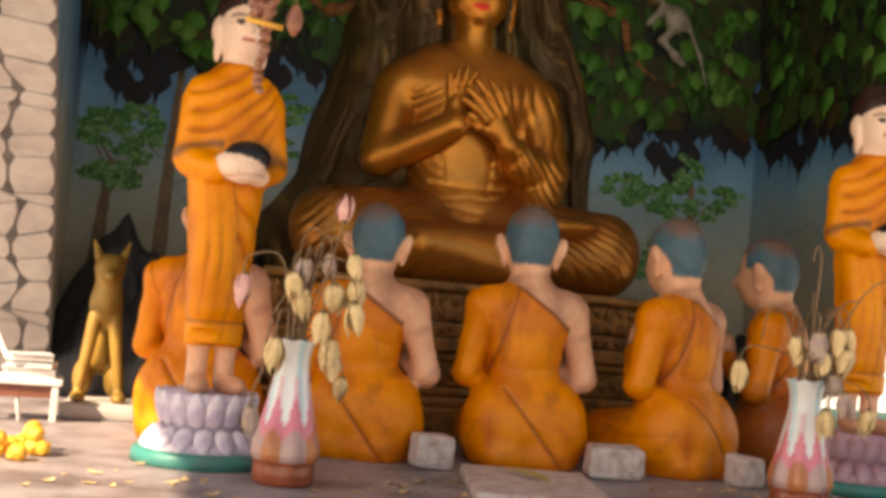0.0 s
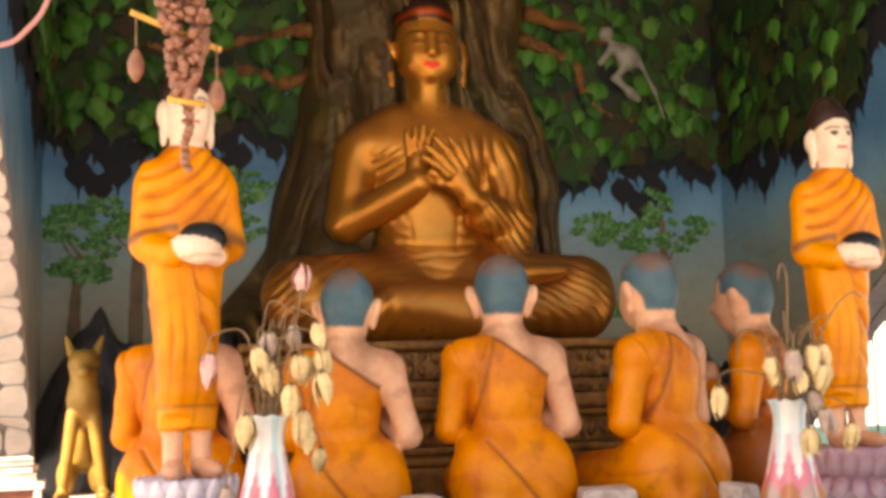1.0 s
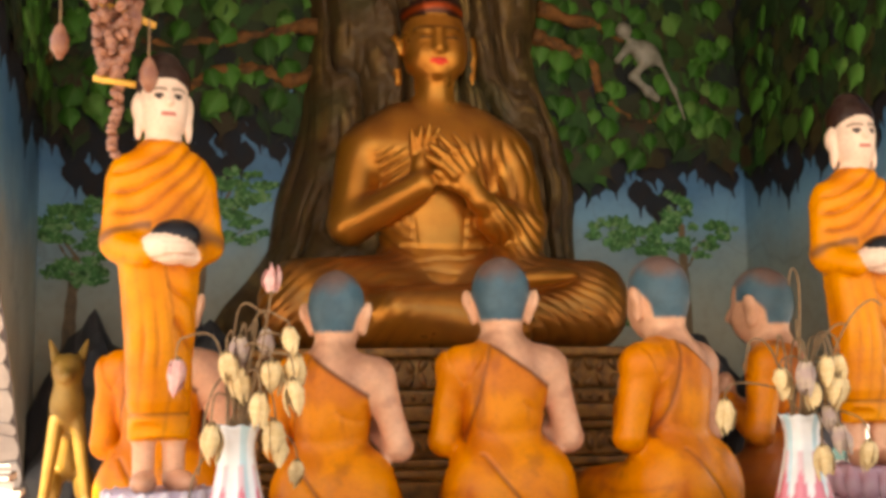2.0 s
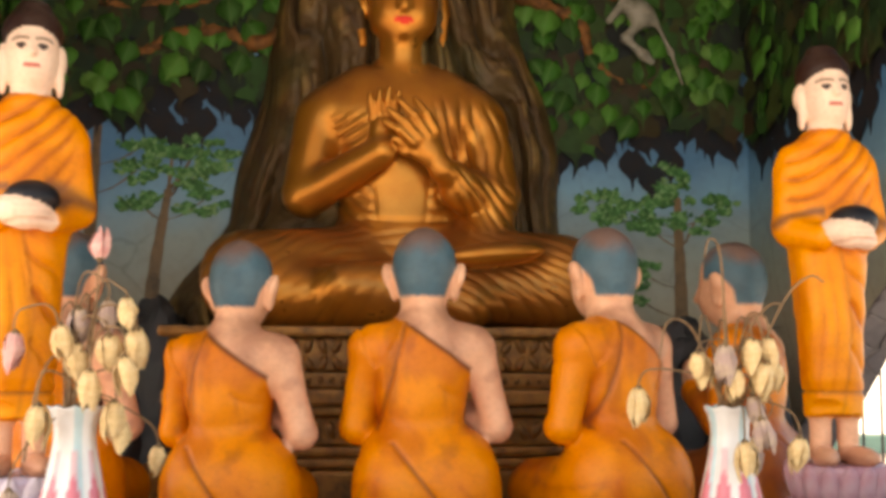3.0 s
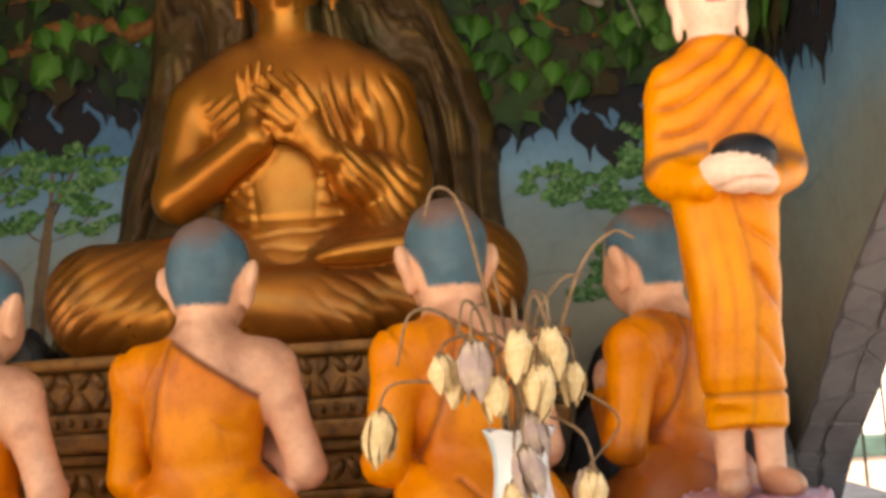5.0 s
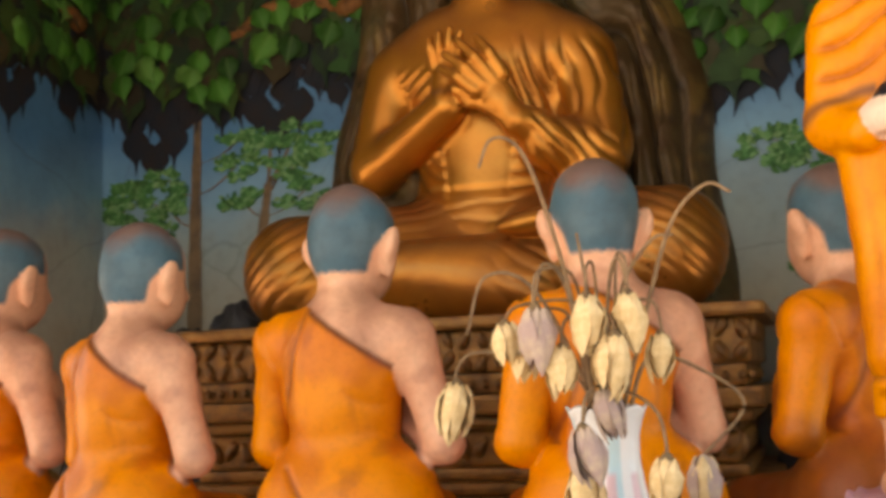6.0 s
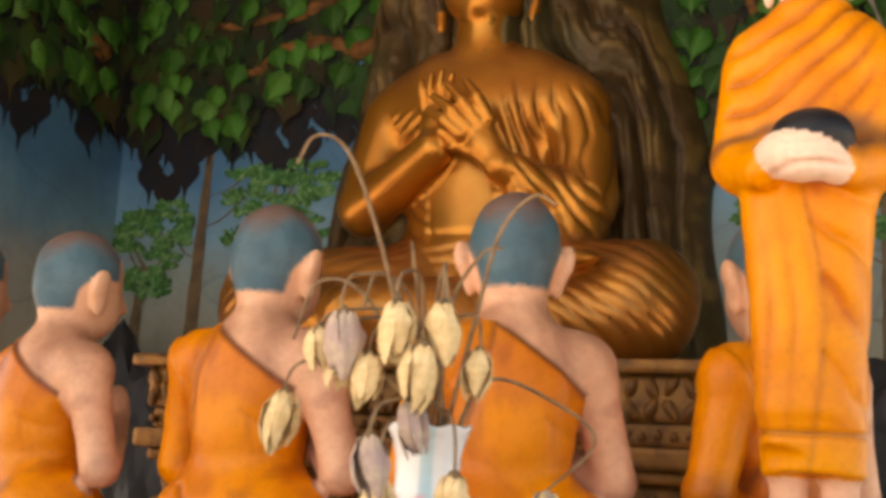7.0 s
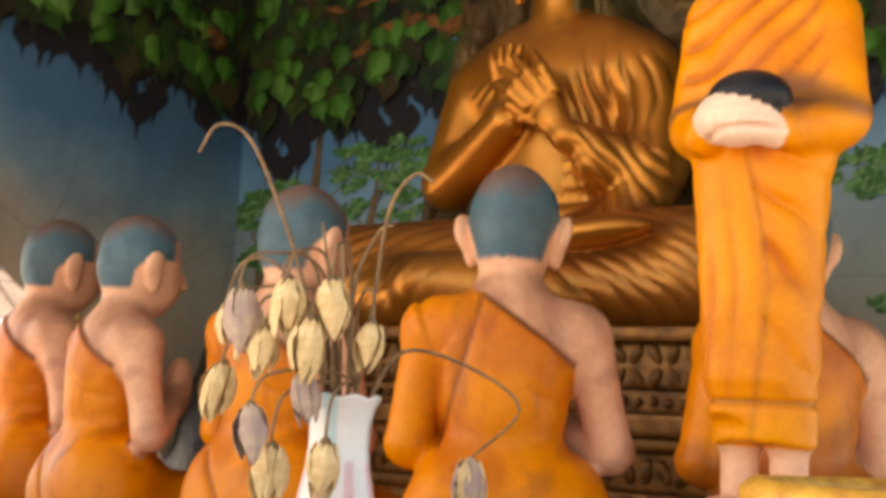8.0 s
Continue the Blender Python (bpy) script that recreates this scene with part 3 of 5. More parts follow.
def seated_mesh():
    g = GOLD
    f = [ell((0, -0.05, 0.09), (0.44, 0.2, 0.09), g, k=0.05)]
    for sx in (-1, 1):
        f += [rod((sx * 0.15, 0.02, 0.15), (sx * 0.418, -0.12, 0.145), 0.138, 0.115, g, 0.05), rod((sx * 0.42, -0.14, 0.095), (-sx * 0.16, -0.235, 0.085 + 0.025 * sx), 0.092, 0.06, g, 0.04)]
    legs = len(f)
    f += [ell((0.225, -0.245, 0.195), (0.14, 0.05, 0.03), g, (0, -6, 8), 0.01)]
    f += [ell((0, 0.06, 0.24), (0.175, 0.12, 0.16), g, k=0.06), ell((0, 0.065, 0.44), (0.185, 0.115, 0.24), g, k=0.05), ell((0, 0.06, 0.6), (0.22, 0.115, 0.12), g, k=0.05), rod((-0.185, 0.07, 0.63), (0.185, 0.07, 0.63), 0.08, 0.08, g, 0.06), rod((-0.1, 0.07, 0.698), (0.1, 0.07, 0.698), 0.055, 0.055, g, 0.08)]
    torso = len(f)
    f += [rod((-0.23, 0.065, 0.6), (-0.27, 0.02, 0.385), 0.072, 0.062, g, 0.03), rod((-0.265, 0.015, 0.375), (-0.06, -0.085, 0.485), 0.062, 0.044, g, 0.02)]
    f += [rod((0.225, 0.065, 0.6), (0.262, 0.02, 0.385), 0.075, 0.07, g, 0.03), rod((0.258, 0.015, 0.36), (0.105, -0.098, 0.435), 0.058, 0.038, g, 0.02), rod((0.25, 0.0, 0.37), (0.225, -0.03, 0.22), 0.064, 0.07, g, 0.04), rod((0.235, 0.0, 0.36), (0.158, -0.055, 0.39), 0.066, 0.058, g, 0.012)]
    arms = len(f)
    # palms and fingers before the chest
    f += [ell((-0.055, -0.078, 0.535), (0.043, 0.026, 0.066), g, (0, 6, 0), 0.014), ell((0.066, -0.112, 0.487), (0.04, 0.026, 0.062), g, (0, -32, 0), 0.016)]
    tips = ((-0.056, -0.13, 0.561), (-0.044, -0.133, 0.591), (-0.018, -0.132, 0.62), (0.026, -0.125, 0.624))
    for i in range(4):
        a, c = (-0.086 + 0.02 * i, -0.078, 0.572), (-0.094 + 0.0265 * i, -0.094 - 0.004 * i, 0.662 - 0.012 * abs(i - 1.7))
        b = (-0.092 + 0.0228 * i, -0.094 - 0.002 * i, 0.626)
        f += [rod(a, b, 0.0122, 0.011, g, 0.002), rod(b, c, 0.011, 0.0085, g, 0.001)]
        k = Vector((0.022 + 0.0205 * i, -0.13 + 0.003 * i, 0.503 + 0.011 * i))
        t = Vector(tips[i])
        m = (k + t) / 2 + Vector((0.002, -0.009, 0.004))
        f += [rod(tuple(k), tuple(m), 0.0155, 0.0135, g, 0.005), rod(tuple(m), tuple(t), 0.0135, 0.0095, g, 0.003)]
    f += [rod((-0.035, -0.095, 0.51), (0.004, -0.118, 0.478), 0.015, 0.012, g, 0.008), rod((0.035, -0.112, 0.47), (-0.03, -0.125, 0.515), 0.014, 0.01, g, 0.006)]
    h0 = len(f)
    f += [rod((0, 0.075, 0.68), (0, 0.06, 0.80), 0.078, 0.07, g, 0.03), ell((0, 0.07, 0.935), (0.104, 0.1, 0.13), g, k=0.02), ell((0, 0.045, 0.86), (0.082, 0.078, 0.048), g, k=0.03), ell((0, 0.0, 0.83), (0.03, 0.032, 0.02), g, k=0.03), ell((-0.042, 0.012, 0.885), (0.042, 0.045, 0.042), g, k=0.04), ell((0.042, 0.012, 0.885), (0.042, 0.045, 0.042), g, k=0.04)]
    f += [ell((0, 0.088, 1.035), (0.108, 0.106, 0.075), (0.05, 0.018, 0.012), k=0.008), ell((0, 0.09, 1.105), (0.055, 0.055, 0.045), (0.05, 0.018, 0.012), k=0.02)]
    for sx in (-1, 1):
        f += [ell((sx * 0.113, 0.07, 0.92), (0.017, 0.028, 0.045), g, (0, sx * 6, sx * -25), 0.008), rod((sx * 0.115, 0.062, 0.9), (sx * 0.108, 0.055, 0.81), 0.014, 0.013, g, 0.008)]
        f += [ell((sx * 0.037, -0.016, 0.933), (0.023, 0.013, 0.011), g, (0, 0, 0), 0.01), rod((sx * 0.012, -0.03, 0.958), (sx * 0.062, -0.01, 0.96), 0.006, 0.005, g, 0.01)]
    f += [rod((0, -0.03, 0.95), (0, -0.042, 0.897), 0.009, 0.016, g, 0.022), ell((0, -0.03, 0.861), (0.024, 0.012, 0.0055), g, k=0.006), ell((0, -0.026, 0.851), (0.019, 0.013, 0.006), g, k=0.006)]

    for p in f[h0 + 1:]:
        for key in ("c", "a", "b", "lo", "hi"):
            if key in p:
                p[key] = p[key] * np.array((1.06, 1, 1)) + np.array((0, 0, 0.012))

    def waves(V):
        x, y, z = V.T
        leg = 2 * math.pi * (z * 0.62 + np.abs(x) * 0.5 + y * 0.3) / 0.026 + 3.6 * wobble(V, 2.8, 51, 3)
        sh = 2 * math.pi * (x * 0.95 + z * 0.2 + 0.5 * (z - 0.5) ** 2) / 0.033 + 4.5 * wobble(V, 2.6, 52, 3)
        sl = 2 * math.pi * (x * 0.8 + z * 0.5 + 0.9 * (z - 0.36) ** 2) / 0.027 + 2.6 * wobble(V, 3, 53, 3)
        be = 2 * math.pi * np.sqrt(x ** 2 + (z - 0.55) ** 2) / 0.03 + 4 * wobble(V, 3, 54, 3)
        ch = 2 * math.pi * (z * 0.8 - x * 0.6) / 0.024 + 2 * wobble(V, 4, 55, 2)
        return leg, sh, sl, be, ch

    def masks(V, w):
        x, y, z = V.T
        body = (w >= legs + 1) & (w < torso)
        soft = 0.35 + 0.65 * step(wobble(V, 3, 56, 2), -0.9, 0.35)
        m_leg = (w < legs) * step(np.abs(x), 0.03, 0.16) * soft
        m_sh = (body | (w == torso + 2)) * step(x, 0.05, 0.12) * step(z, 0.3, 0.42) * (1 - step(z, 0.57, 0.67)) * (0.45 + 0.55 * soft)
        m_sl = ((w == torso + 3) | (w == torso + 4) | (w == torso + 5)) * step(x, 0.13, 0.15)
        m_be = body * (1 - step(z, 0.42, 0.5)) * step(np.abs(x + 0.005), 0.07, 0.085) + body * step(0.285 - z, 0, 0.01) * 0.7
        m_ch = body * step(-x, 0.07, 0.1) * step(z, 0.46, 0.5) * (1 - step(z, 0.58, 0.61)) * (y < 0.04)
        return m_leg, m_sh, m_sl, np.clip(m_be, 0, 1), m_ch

    def paint(V, N, w, col):
        x, y, z = V.T
        # Fold creases darkened in the colour, standing in for their shade.
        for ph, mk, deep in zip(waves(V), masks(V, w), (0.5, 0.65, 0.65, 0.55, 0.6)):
            col = blend(col, mk * (0.5 - 0.5 * pleat(ph)) ** 1.5 * deep, GOLD_SHADE)
        col = blend(col, step(wobble(V, 5, 57, 4), 0.1, 1.0) * 0.35 * (w < h0), (0.3, 0.1, 0.02))
        col = blend(col, step(wobble(V, 3, 58, 4), -0.5, 0.8) * 0.5 * (w < legs), (0.24, 0.09, 0.022))
        lips = ((x / 0.029) ** 2 + ((z - 0.868 - 3 * x * x) / 0.0105) ** 2 < 1) & (y < 0) & (w >= h0)
        col = blend(col, lips * 1.0, (0.55, 0.03, 0.015))
        hairline = 1.05 - 2.4 * x ** 2
        col = blend(col, (w >= h0) * near(z, hairline, 0.01) * (y < 0.06) * 1.0, (0.5, 0.07, 0.01))
        for sx in (-1, 1):
            col = blend(col, (w >= h0) * (y < 0.02) * (((x - sx * 0.04) / 0.019) ** 2 + ((z - 0.943) / 0.006) ** 2 < 1) * 0.95, (0.04, 0.02, 0.012))
            col = blend(col, (w >= h0) * (y < 0.03) * near(z, 0.978 - 9 * (x - sx * 0.042) ** 2, 0.004) * (np.abs(x - sx * 0.042) < 0.032) * 0.8, (0.08, 0.03, 0.012))
        # dusty brown upper faces
        col = blend(col, step(N[:, 2], 0.2, 0.85) * 0.6 * (w < h0 + 1), (0.26, 0.1, 0.035))
        return col

    def fold(V, N, w):
        amp = (0.0022, 0.0046, 0.0036, 0.0024, 0.0032)
        x, y, z = V.T
        d = sum(a * mk * pleat(ph) for a, ph, mk in zip(amp, waves(V), masks(V, w)))
        front = (w >= legs + 1) & (w < torso) & (y < 0.05)
        # edge of the robe across the belly and the seam beside the bare panel
        d -= 0.004 * front * near(z, 0.3 + 0.5 * x * x, 0.008) * (np.abs(x) < 0.12)
        d -= 0.0025 * front * near(np.abs(x + 0.005), 0.068 + 0.12 * (z - 0.3), 0.006) * (z > 0.28) * (z < 0.48)
        return d

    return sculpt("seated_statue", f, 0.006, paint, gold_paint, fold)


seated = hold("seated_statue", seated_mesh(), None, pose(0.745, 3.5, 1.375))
tagged(seated, "large seated statue in gold paint, both palms raised before the chest", "statue")


# ---- stone rims of the side walls ----
def rim_stones(wall, x0, x1, width, out, mat):
    """Rough flat stones set in mortar over the curved front face of a side wall."""
    rng = random.Random(7 if out < 0 else 8)
    line = [Vector((y, z)) for y, z in EDGE[:-1]]
    at = [0.0]
    for a, b in zip(line, line[1:]):
        at.append(at[-1] + (b - a).length)

    def place(s, u):
        s = min(max(s, 0), at[-1] - 1e-4)
        i = max(k for k in range(len(line) - 1) if at[k] <= s)
        d = (line[i + 1] - line[i]).normalized()
        p = line[i] + d * (s - at[i])
        x = x0 + (x1 - x0) * (BACK - p.x) / 0.8 + out * u
        return Vector((x, p.x, p.y)), Vector((0, -d.y, d.x)).normalized()

    rows, cols = int(at[-1] / 0.1), max(2, int(width / 0.09))
    bed, prev = bmesh.new(), None
    for k in range(61):
        pair = []
        for u in (0.0, width):
            p, nn = place(at[-1] * k / 60, u)
            pair.append(bed.verts.new(p + nn * 0.002))
        if prev:
            bed.faces.new((prev[0], prev[1], pair[1], pair[0]))
        prev = pair
    part("mortar_bed", bed, mortar, wall)
    jit = {(i, j): (rng.uniform(-0.4, 0.4), rng.uniform(-0.35, 0.35)) for i in range(rows + 1) for j in range(cols + 1)}

    def knot(i, j):
        a, b = jit[i, j]
        return ((i + (a if 0 < i < rows else 0)) * at[-1] / rows, (j + (b if 0 < j < cols else 0)) * width / cols)

    for i in range(rows):
        for j in range(cols):
            q = [knot(i, j), knot(i, j + 1), knot(i + 1, j + 1), knot(i + 1, j)]
            cx, cy = sum(k[0] for k in q) / 4, sum(k[1] for k in q) / 4
            bm, rise = bmesh.new(), rng.uniform(0.004, 0.007)
            ring0, ring1 = [], []
            for k in range(4):
                for f in (0.12, 0.5, 0.88) if k % 2 == 0 else (0.3, 0.7):
                    a, b = q[k], q[(k + 1) % 4]
                    s, u = a[0] + f * (b[0] - a[0]), a[1] + f * (b[1] - a[1])
                    for ring, ins, up in ((ring0, 0.95, -0.002), (ring1, 0.91, rise)):
                        w = ins + rng.uniform(-0.02, 0.02)
                        p, nn = place(cx + w * (s - cx), cy + w * (u - cy))
                        ring.append(bm.verts.new(p + nn * up))
            n = len(ring0)
            for k in range(n):
                bm.faces.new((ring0[k], ring0[(k + 1) % n], ring1[(k + 1) % n], ring1[k]))
            bm.faces.new(ring1)
            bmesh.ops.recalc_face_normals(bm, faces=bm.faces)
            part("stone", bm, mat, wall)


# ---- relief tree on the back wall ----
tree = tagged(new("relief_tree"), "painted relief tree with gnarled trunk and heart-shaped leaves", "tree relief")


def trunk_mesh():
    """A half-round trunk standing out of the wall, with ropy ridges and a flare to the roots."""
    nx, nz = 260, 220
    z = np.linspace(TOP, H - 0.002, nz + 1)[:, None]
    u = np.linspace(0, 1, nx + 1)[None, :]
    left = np.interp(z, (0.955, 1.3, 1.45, 1.53, 1.6, 1.7, 1.85, 2.05, 2.23, 2.4, 3.1), (-0.05, 0.02, 0.07, 0.116, 0.17, 0.235, 0.272, 0.32, 0.362, 0.375, 0.25)) + 0.008 * np.sin(16 * z)
    right = np.interp(z, (0.955, 1.65, 1.87, 2.1, 2.36, 3.1), (1.3, 1.25, 1.24, 1.19, 1.1, 1.2)) + 0.01 * np.sin(13 * z + 1)
    x = left + (right - left) * u
    zz = z + 0 * u
    flat = np.stack([x.ravel(), 0 * x.ravel(), zz.ravel()], 1)
    slow = wobble(flat * np.array((1, 1, 0.35)), 1.6, 71, 3).reshape(x.shape)
    quick = wobble(flat * np.array((1, 1, 0.22)), 9, 72, 3).reshape(x.shape)
    knots = wobble(flat, 6, 73, 3).reshape(x.shape)
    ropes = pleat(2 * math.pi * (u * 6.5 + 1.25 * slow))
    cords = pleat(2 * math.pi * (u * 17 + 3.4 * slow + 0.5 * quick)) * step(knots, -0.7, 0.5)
    edge = np.minimum(1, np.minimum(9 * u, 9 * (1 - u)))
    d = 0.028 * (ropes + 1) + 0.009 * (cords + 1) + 0.012 * knots + 0.006 * quick
    y = BACK + 0.012 - (0.19 * np.sqrt(np.maximum(0, 1 - (2 * u - 1) ** 2)) + 0.004 + d * edge)
    a = (np.arange(nz)[:, None] * (nx + 1) + np.arange(nx)[None, :]).ravel()
    me = from_arrays("trunk", np.stack([x, y, zz], -1).reshape(-1, 3).tolist(), np.stack([a, a + 1, a + nx + 2, a + nx + 1], 1).tolist(), bark)
    # furrow shade put into the colour, brown cords, ochre brushed over some ridges
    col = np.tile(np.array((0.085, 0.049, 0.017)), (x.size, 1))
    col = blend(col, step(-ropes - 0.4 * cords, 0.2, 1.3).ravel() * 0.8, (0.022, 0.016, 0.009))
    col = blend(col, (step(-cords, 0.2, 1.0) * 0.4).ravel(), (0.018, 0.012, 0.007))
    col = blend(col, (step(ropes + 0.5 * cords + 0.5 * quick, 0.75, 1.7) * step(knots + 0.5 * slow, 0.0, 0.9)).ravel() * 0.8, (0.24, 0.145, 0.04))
    col = blend(col, step(wobble(flat, 2.4, 75, 3), 0.3, 1.0) * 0.45, (0.05, 0.055, 0.02))
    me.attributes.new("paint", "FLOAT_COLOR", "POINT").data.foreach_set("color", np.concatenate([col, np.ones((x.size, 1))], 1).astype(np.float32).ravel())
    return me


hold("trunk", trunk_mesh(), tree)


def leaf_mesh(name, mat, w, h, curl, tail=0.32):
    """A heart-shaped leaf with a drawn-out tip, hanging down; origin at the stalk."""
    V, F = [], []
    rows = [(0.10, 0.0, 0.30), (-0.06, 0.0, 0.62), (-0.25, 0.0, 0.98), (-0.45, 0.0, 1.0), (-0.62, 0.0, 0.72), (-0.75, 0.0, 0.36), (-0.86, 0.0, 0.14), (-0.86 - tail, 0.0, 0.0)]
    for k, (z, _, r) in enumerate(rows):
        for s in (-1, 0, 1):
            zz = z if s else (z - 0.10 if k == 0 else z)
            V.append((s * r * w / 2, -curl * (1 - (z + 0.4) ** 2) - (0.0 if s == 0 else 0.22 * curl * r), zz * h))
    for k in range(len(rows) - 1):
        a = 3 * k
        F += [(a, a + 3, a + 4, a + 1), (a + 1, a + 4, a + 5, a + 2)]
    me = bpy.data.meshes.new(name)
    V2 = [(x, y + 0.0035, z) for x, y, z in V]
    n = len(V)
    F2 = [tuple(i + n for i in f[::-1]) for f in F]
    rimv = [3 * k for k in range(len(rows))] + [3 * k + 2 for k in range(len(rows) - 1, -1, -1)] + [1]
    side_f = [(a + n, b + n, b, a) for a, b in zip(rimv, rimv[1:] + rimv[:1])]
    me.from_pydata(V + V2, [], F + F2 + side_f)
    me.materials.append(mat)
    me.polygons.foreach_set("use_smooth", [i < len(F) for i in range(len(me.polygons))])
    me.update()
    return me


def fringe(wall, s):
    """Height of the painted canopy's lower edge along a wall."""
    if wall == "back":
        return (2.0 if s < 0.4 else 1.925) + 0.1 * max(0, s - 1.75) * 8 * (s > 1.75) + 0.03 * math.sin(9 * s) + 0.02 * math.sin(23 * s)
    if wall == "left":
        return 2.04 + 0.1 * max(0, 3.0 - s) + 0.02 * math.sin(17 * s)
    return 1.93 + (1.5 * max(0, 3.0 - s)) + 0.02 * math.sin(15 * s)


def on_wall(wall, s, z, off):
    if wall == "back":
        return Matrix.Translation((s, BACK - off, z))
    if wall == "left":
        return Matrix.Translation((LEFT + (-0.385 - LEFT) * (BACK - s) / 0.8 + off, s, z)) @ pose(0, 0, 0, 0, 0, 90 - 4.6)
    return Matrix.Translation((RIGHT + (1.875 - RIGHT) * (BACK - s) / 0.8 - off, s, z)) @ pose(0, 0, 0, 0, 0, -90 + 2.5)


rng = random.Random(11)
SPANS = (("back", -0.43, 1.82), ("left", 2.45, 3.74), ("right", 2.5, 3.74))
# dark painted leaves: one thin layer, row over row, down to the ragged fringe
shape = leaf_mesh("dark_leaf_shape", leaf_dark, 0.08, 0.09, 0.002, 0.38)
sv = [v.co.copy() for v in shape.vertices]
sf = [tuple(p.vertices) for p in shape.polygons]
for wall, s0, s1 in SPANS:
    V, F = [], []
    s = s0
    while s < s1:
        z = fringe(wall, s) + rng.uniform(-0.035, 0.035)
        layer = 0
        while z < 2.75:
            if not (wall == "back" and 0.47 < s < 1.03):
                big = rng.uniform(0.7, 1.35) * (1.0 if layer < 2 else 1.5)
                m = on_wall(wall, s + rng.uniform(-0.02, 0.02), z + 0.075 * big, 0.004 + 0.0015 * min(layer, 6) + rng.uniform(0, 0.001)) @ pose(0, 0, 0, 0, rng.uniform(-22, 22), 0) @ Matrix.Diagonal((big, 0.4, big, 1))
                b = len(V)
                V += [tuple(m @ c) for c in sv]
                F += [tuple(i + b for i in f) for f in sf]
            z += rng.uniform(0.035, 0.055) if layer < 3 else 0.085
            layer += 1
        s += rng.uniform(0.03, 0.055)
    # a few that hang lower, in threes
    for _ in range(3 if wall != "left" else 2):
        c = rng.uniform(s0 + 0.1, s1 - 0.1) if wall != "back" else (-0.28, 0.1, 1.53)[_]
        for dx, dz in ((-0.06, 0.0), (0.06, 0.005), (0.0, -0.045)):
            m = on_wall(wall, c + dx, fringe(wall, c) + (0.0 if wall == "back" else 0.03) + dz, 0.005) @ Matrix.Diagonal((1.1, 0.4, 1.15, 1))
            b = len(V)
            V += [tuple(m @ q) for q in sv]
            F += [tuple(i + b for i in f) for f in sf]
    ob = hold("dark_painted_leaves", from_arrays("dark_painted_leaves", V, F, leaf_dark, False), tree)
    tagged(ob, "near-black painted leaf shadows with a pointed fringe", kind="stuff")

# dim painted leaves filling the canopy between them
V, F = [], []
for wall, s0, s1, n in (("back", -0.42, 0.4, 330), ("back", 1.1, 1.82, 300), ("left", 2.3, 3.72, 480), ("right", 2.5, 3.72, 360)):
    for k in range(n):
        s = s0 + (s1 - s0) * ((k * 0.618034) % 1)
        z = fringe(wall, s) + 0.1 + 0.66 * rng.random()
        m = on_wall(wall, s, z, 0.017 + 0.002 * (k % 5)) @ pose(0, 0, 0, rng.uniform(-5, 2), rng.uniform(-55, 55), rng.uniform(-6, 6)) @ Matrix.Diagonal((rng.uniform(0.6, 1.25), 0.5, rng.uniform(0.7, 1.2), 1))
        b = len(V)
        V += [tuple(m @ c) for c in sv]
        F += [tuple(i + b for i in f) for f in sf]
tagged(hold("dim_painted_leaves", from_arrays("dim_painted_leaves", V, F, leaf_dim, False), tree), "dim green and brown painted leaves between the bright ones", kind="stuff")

# bright relief leaves in loose bunches, each one its own piece
GREEN = [leaf_mesh("leaf", leaf_green, w, h, c, t) for w, h, c, t in ((0.078, 0.08, 0.008, 0.2), (0.064, 0.07, 0.01, 0.3), (0.07, 0.078, 0.009, 0.25), (0.088, 0.088, 0.007, 0.15))]
for wall, s0, s1, n in (("back", -0.42, 0.38, 42), ("back", 1.1, 1.78, 40), ("left", 2.4, 3.7, 48), ("right", 2.7, 3.7, 22)):
    for k in range(n):
        cs = s0 + (s1 - s0) * ((k * 0.7549 + 0.3) % 1)
        cz = fringe(wall, cs) + 0.13 + 0.56 * ((k * 0.5698 + 0.11) % 1) ** 1.2 + rng.uniform(-0.03, 0.03)
        for j in range(rng.choice((1, 1, 2, 2, 3))):
            s, z = cs + j * rng.uniform(-0.07, 0.07), cz + j * rng.uniform(-0.04, 0.03)
            if s0 - 0.03 < s < s1 + 0.03:
                hold("leaf", GREEN[rng.randrange(4)], tree, on_wall(wall, s, z, 0.026 + 0.004 * j) @ pose(0, 0, 0, rng.uniform(-7, 3), rng.uniform(-40, 40), rng.uniform(-9, 9)) @ Matrix.Scale(rng.uniform(0.72, 1.08), 4))

# small patches of painted sky between the leaves
sky_dab = material("sky_blue_paint", (0.1, 0.24, 0.42), 0.6, 0, (0.16, 0.32, 0.46), 20, 0.1, 60)
patch = leaf_mesh("sky_patch", sky_dab, 0.05, 0.07, 0.001, 0.1)
for x, z, q in ((0.33, 2.27, 1.0), (0.315, 2.21, 0.8), (0.35, 2.32, 0.7), (1.29, 2.3, 0.7), (1.33, 2.27, 0.6), (1.2, 2.44, 0.6)):
    hold("sky_patch", patch, tree, Matrix.Translation((x, BACK - 0.018, z)) @ pose(0, 0, 0, 0, 37 * x * 10, 0) @ Matrix.Scale(q, 4))

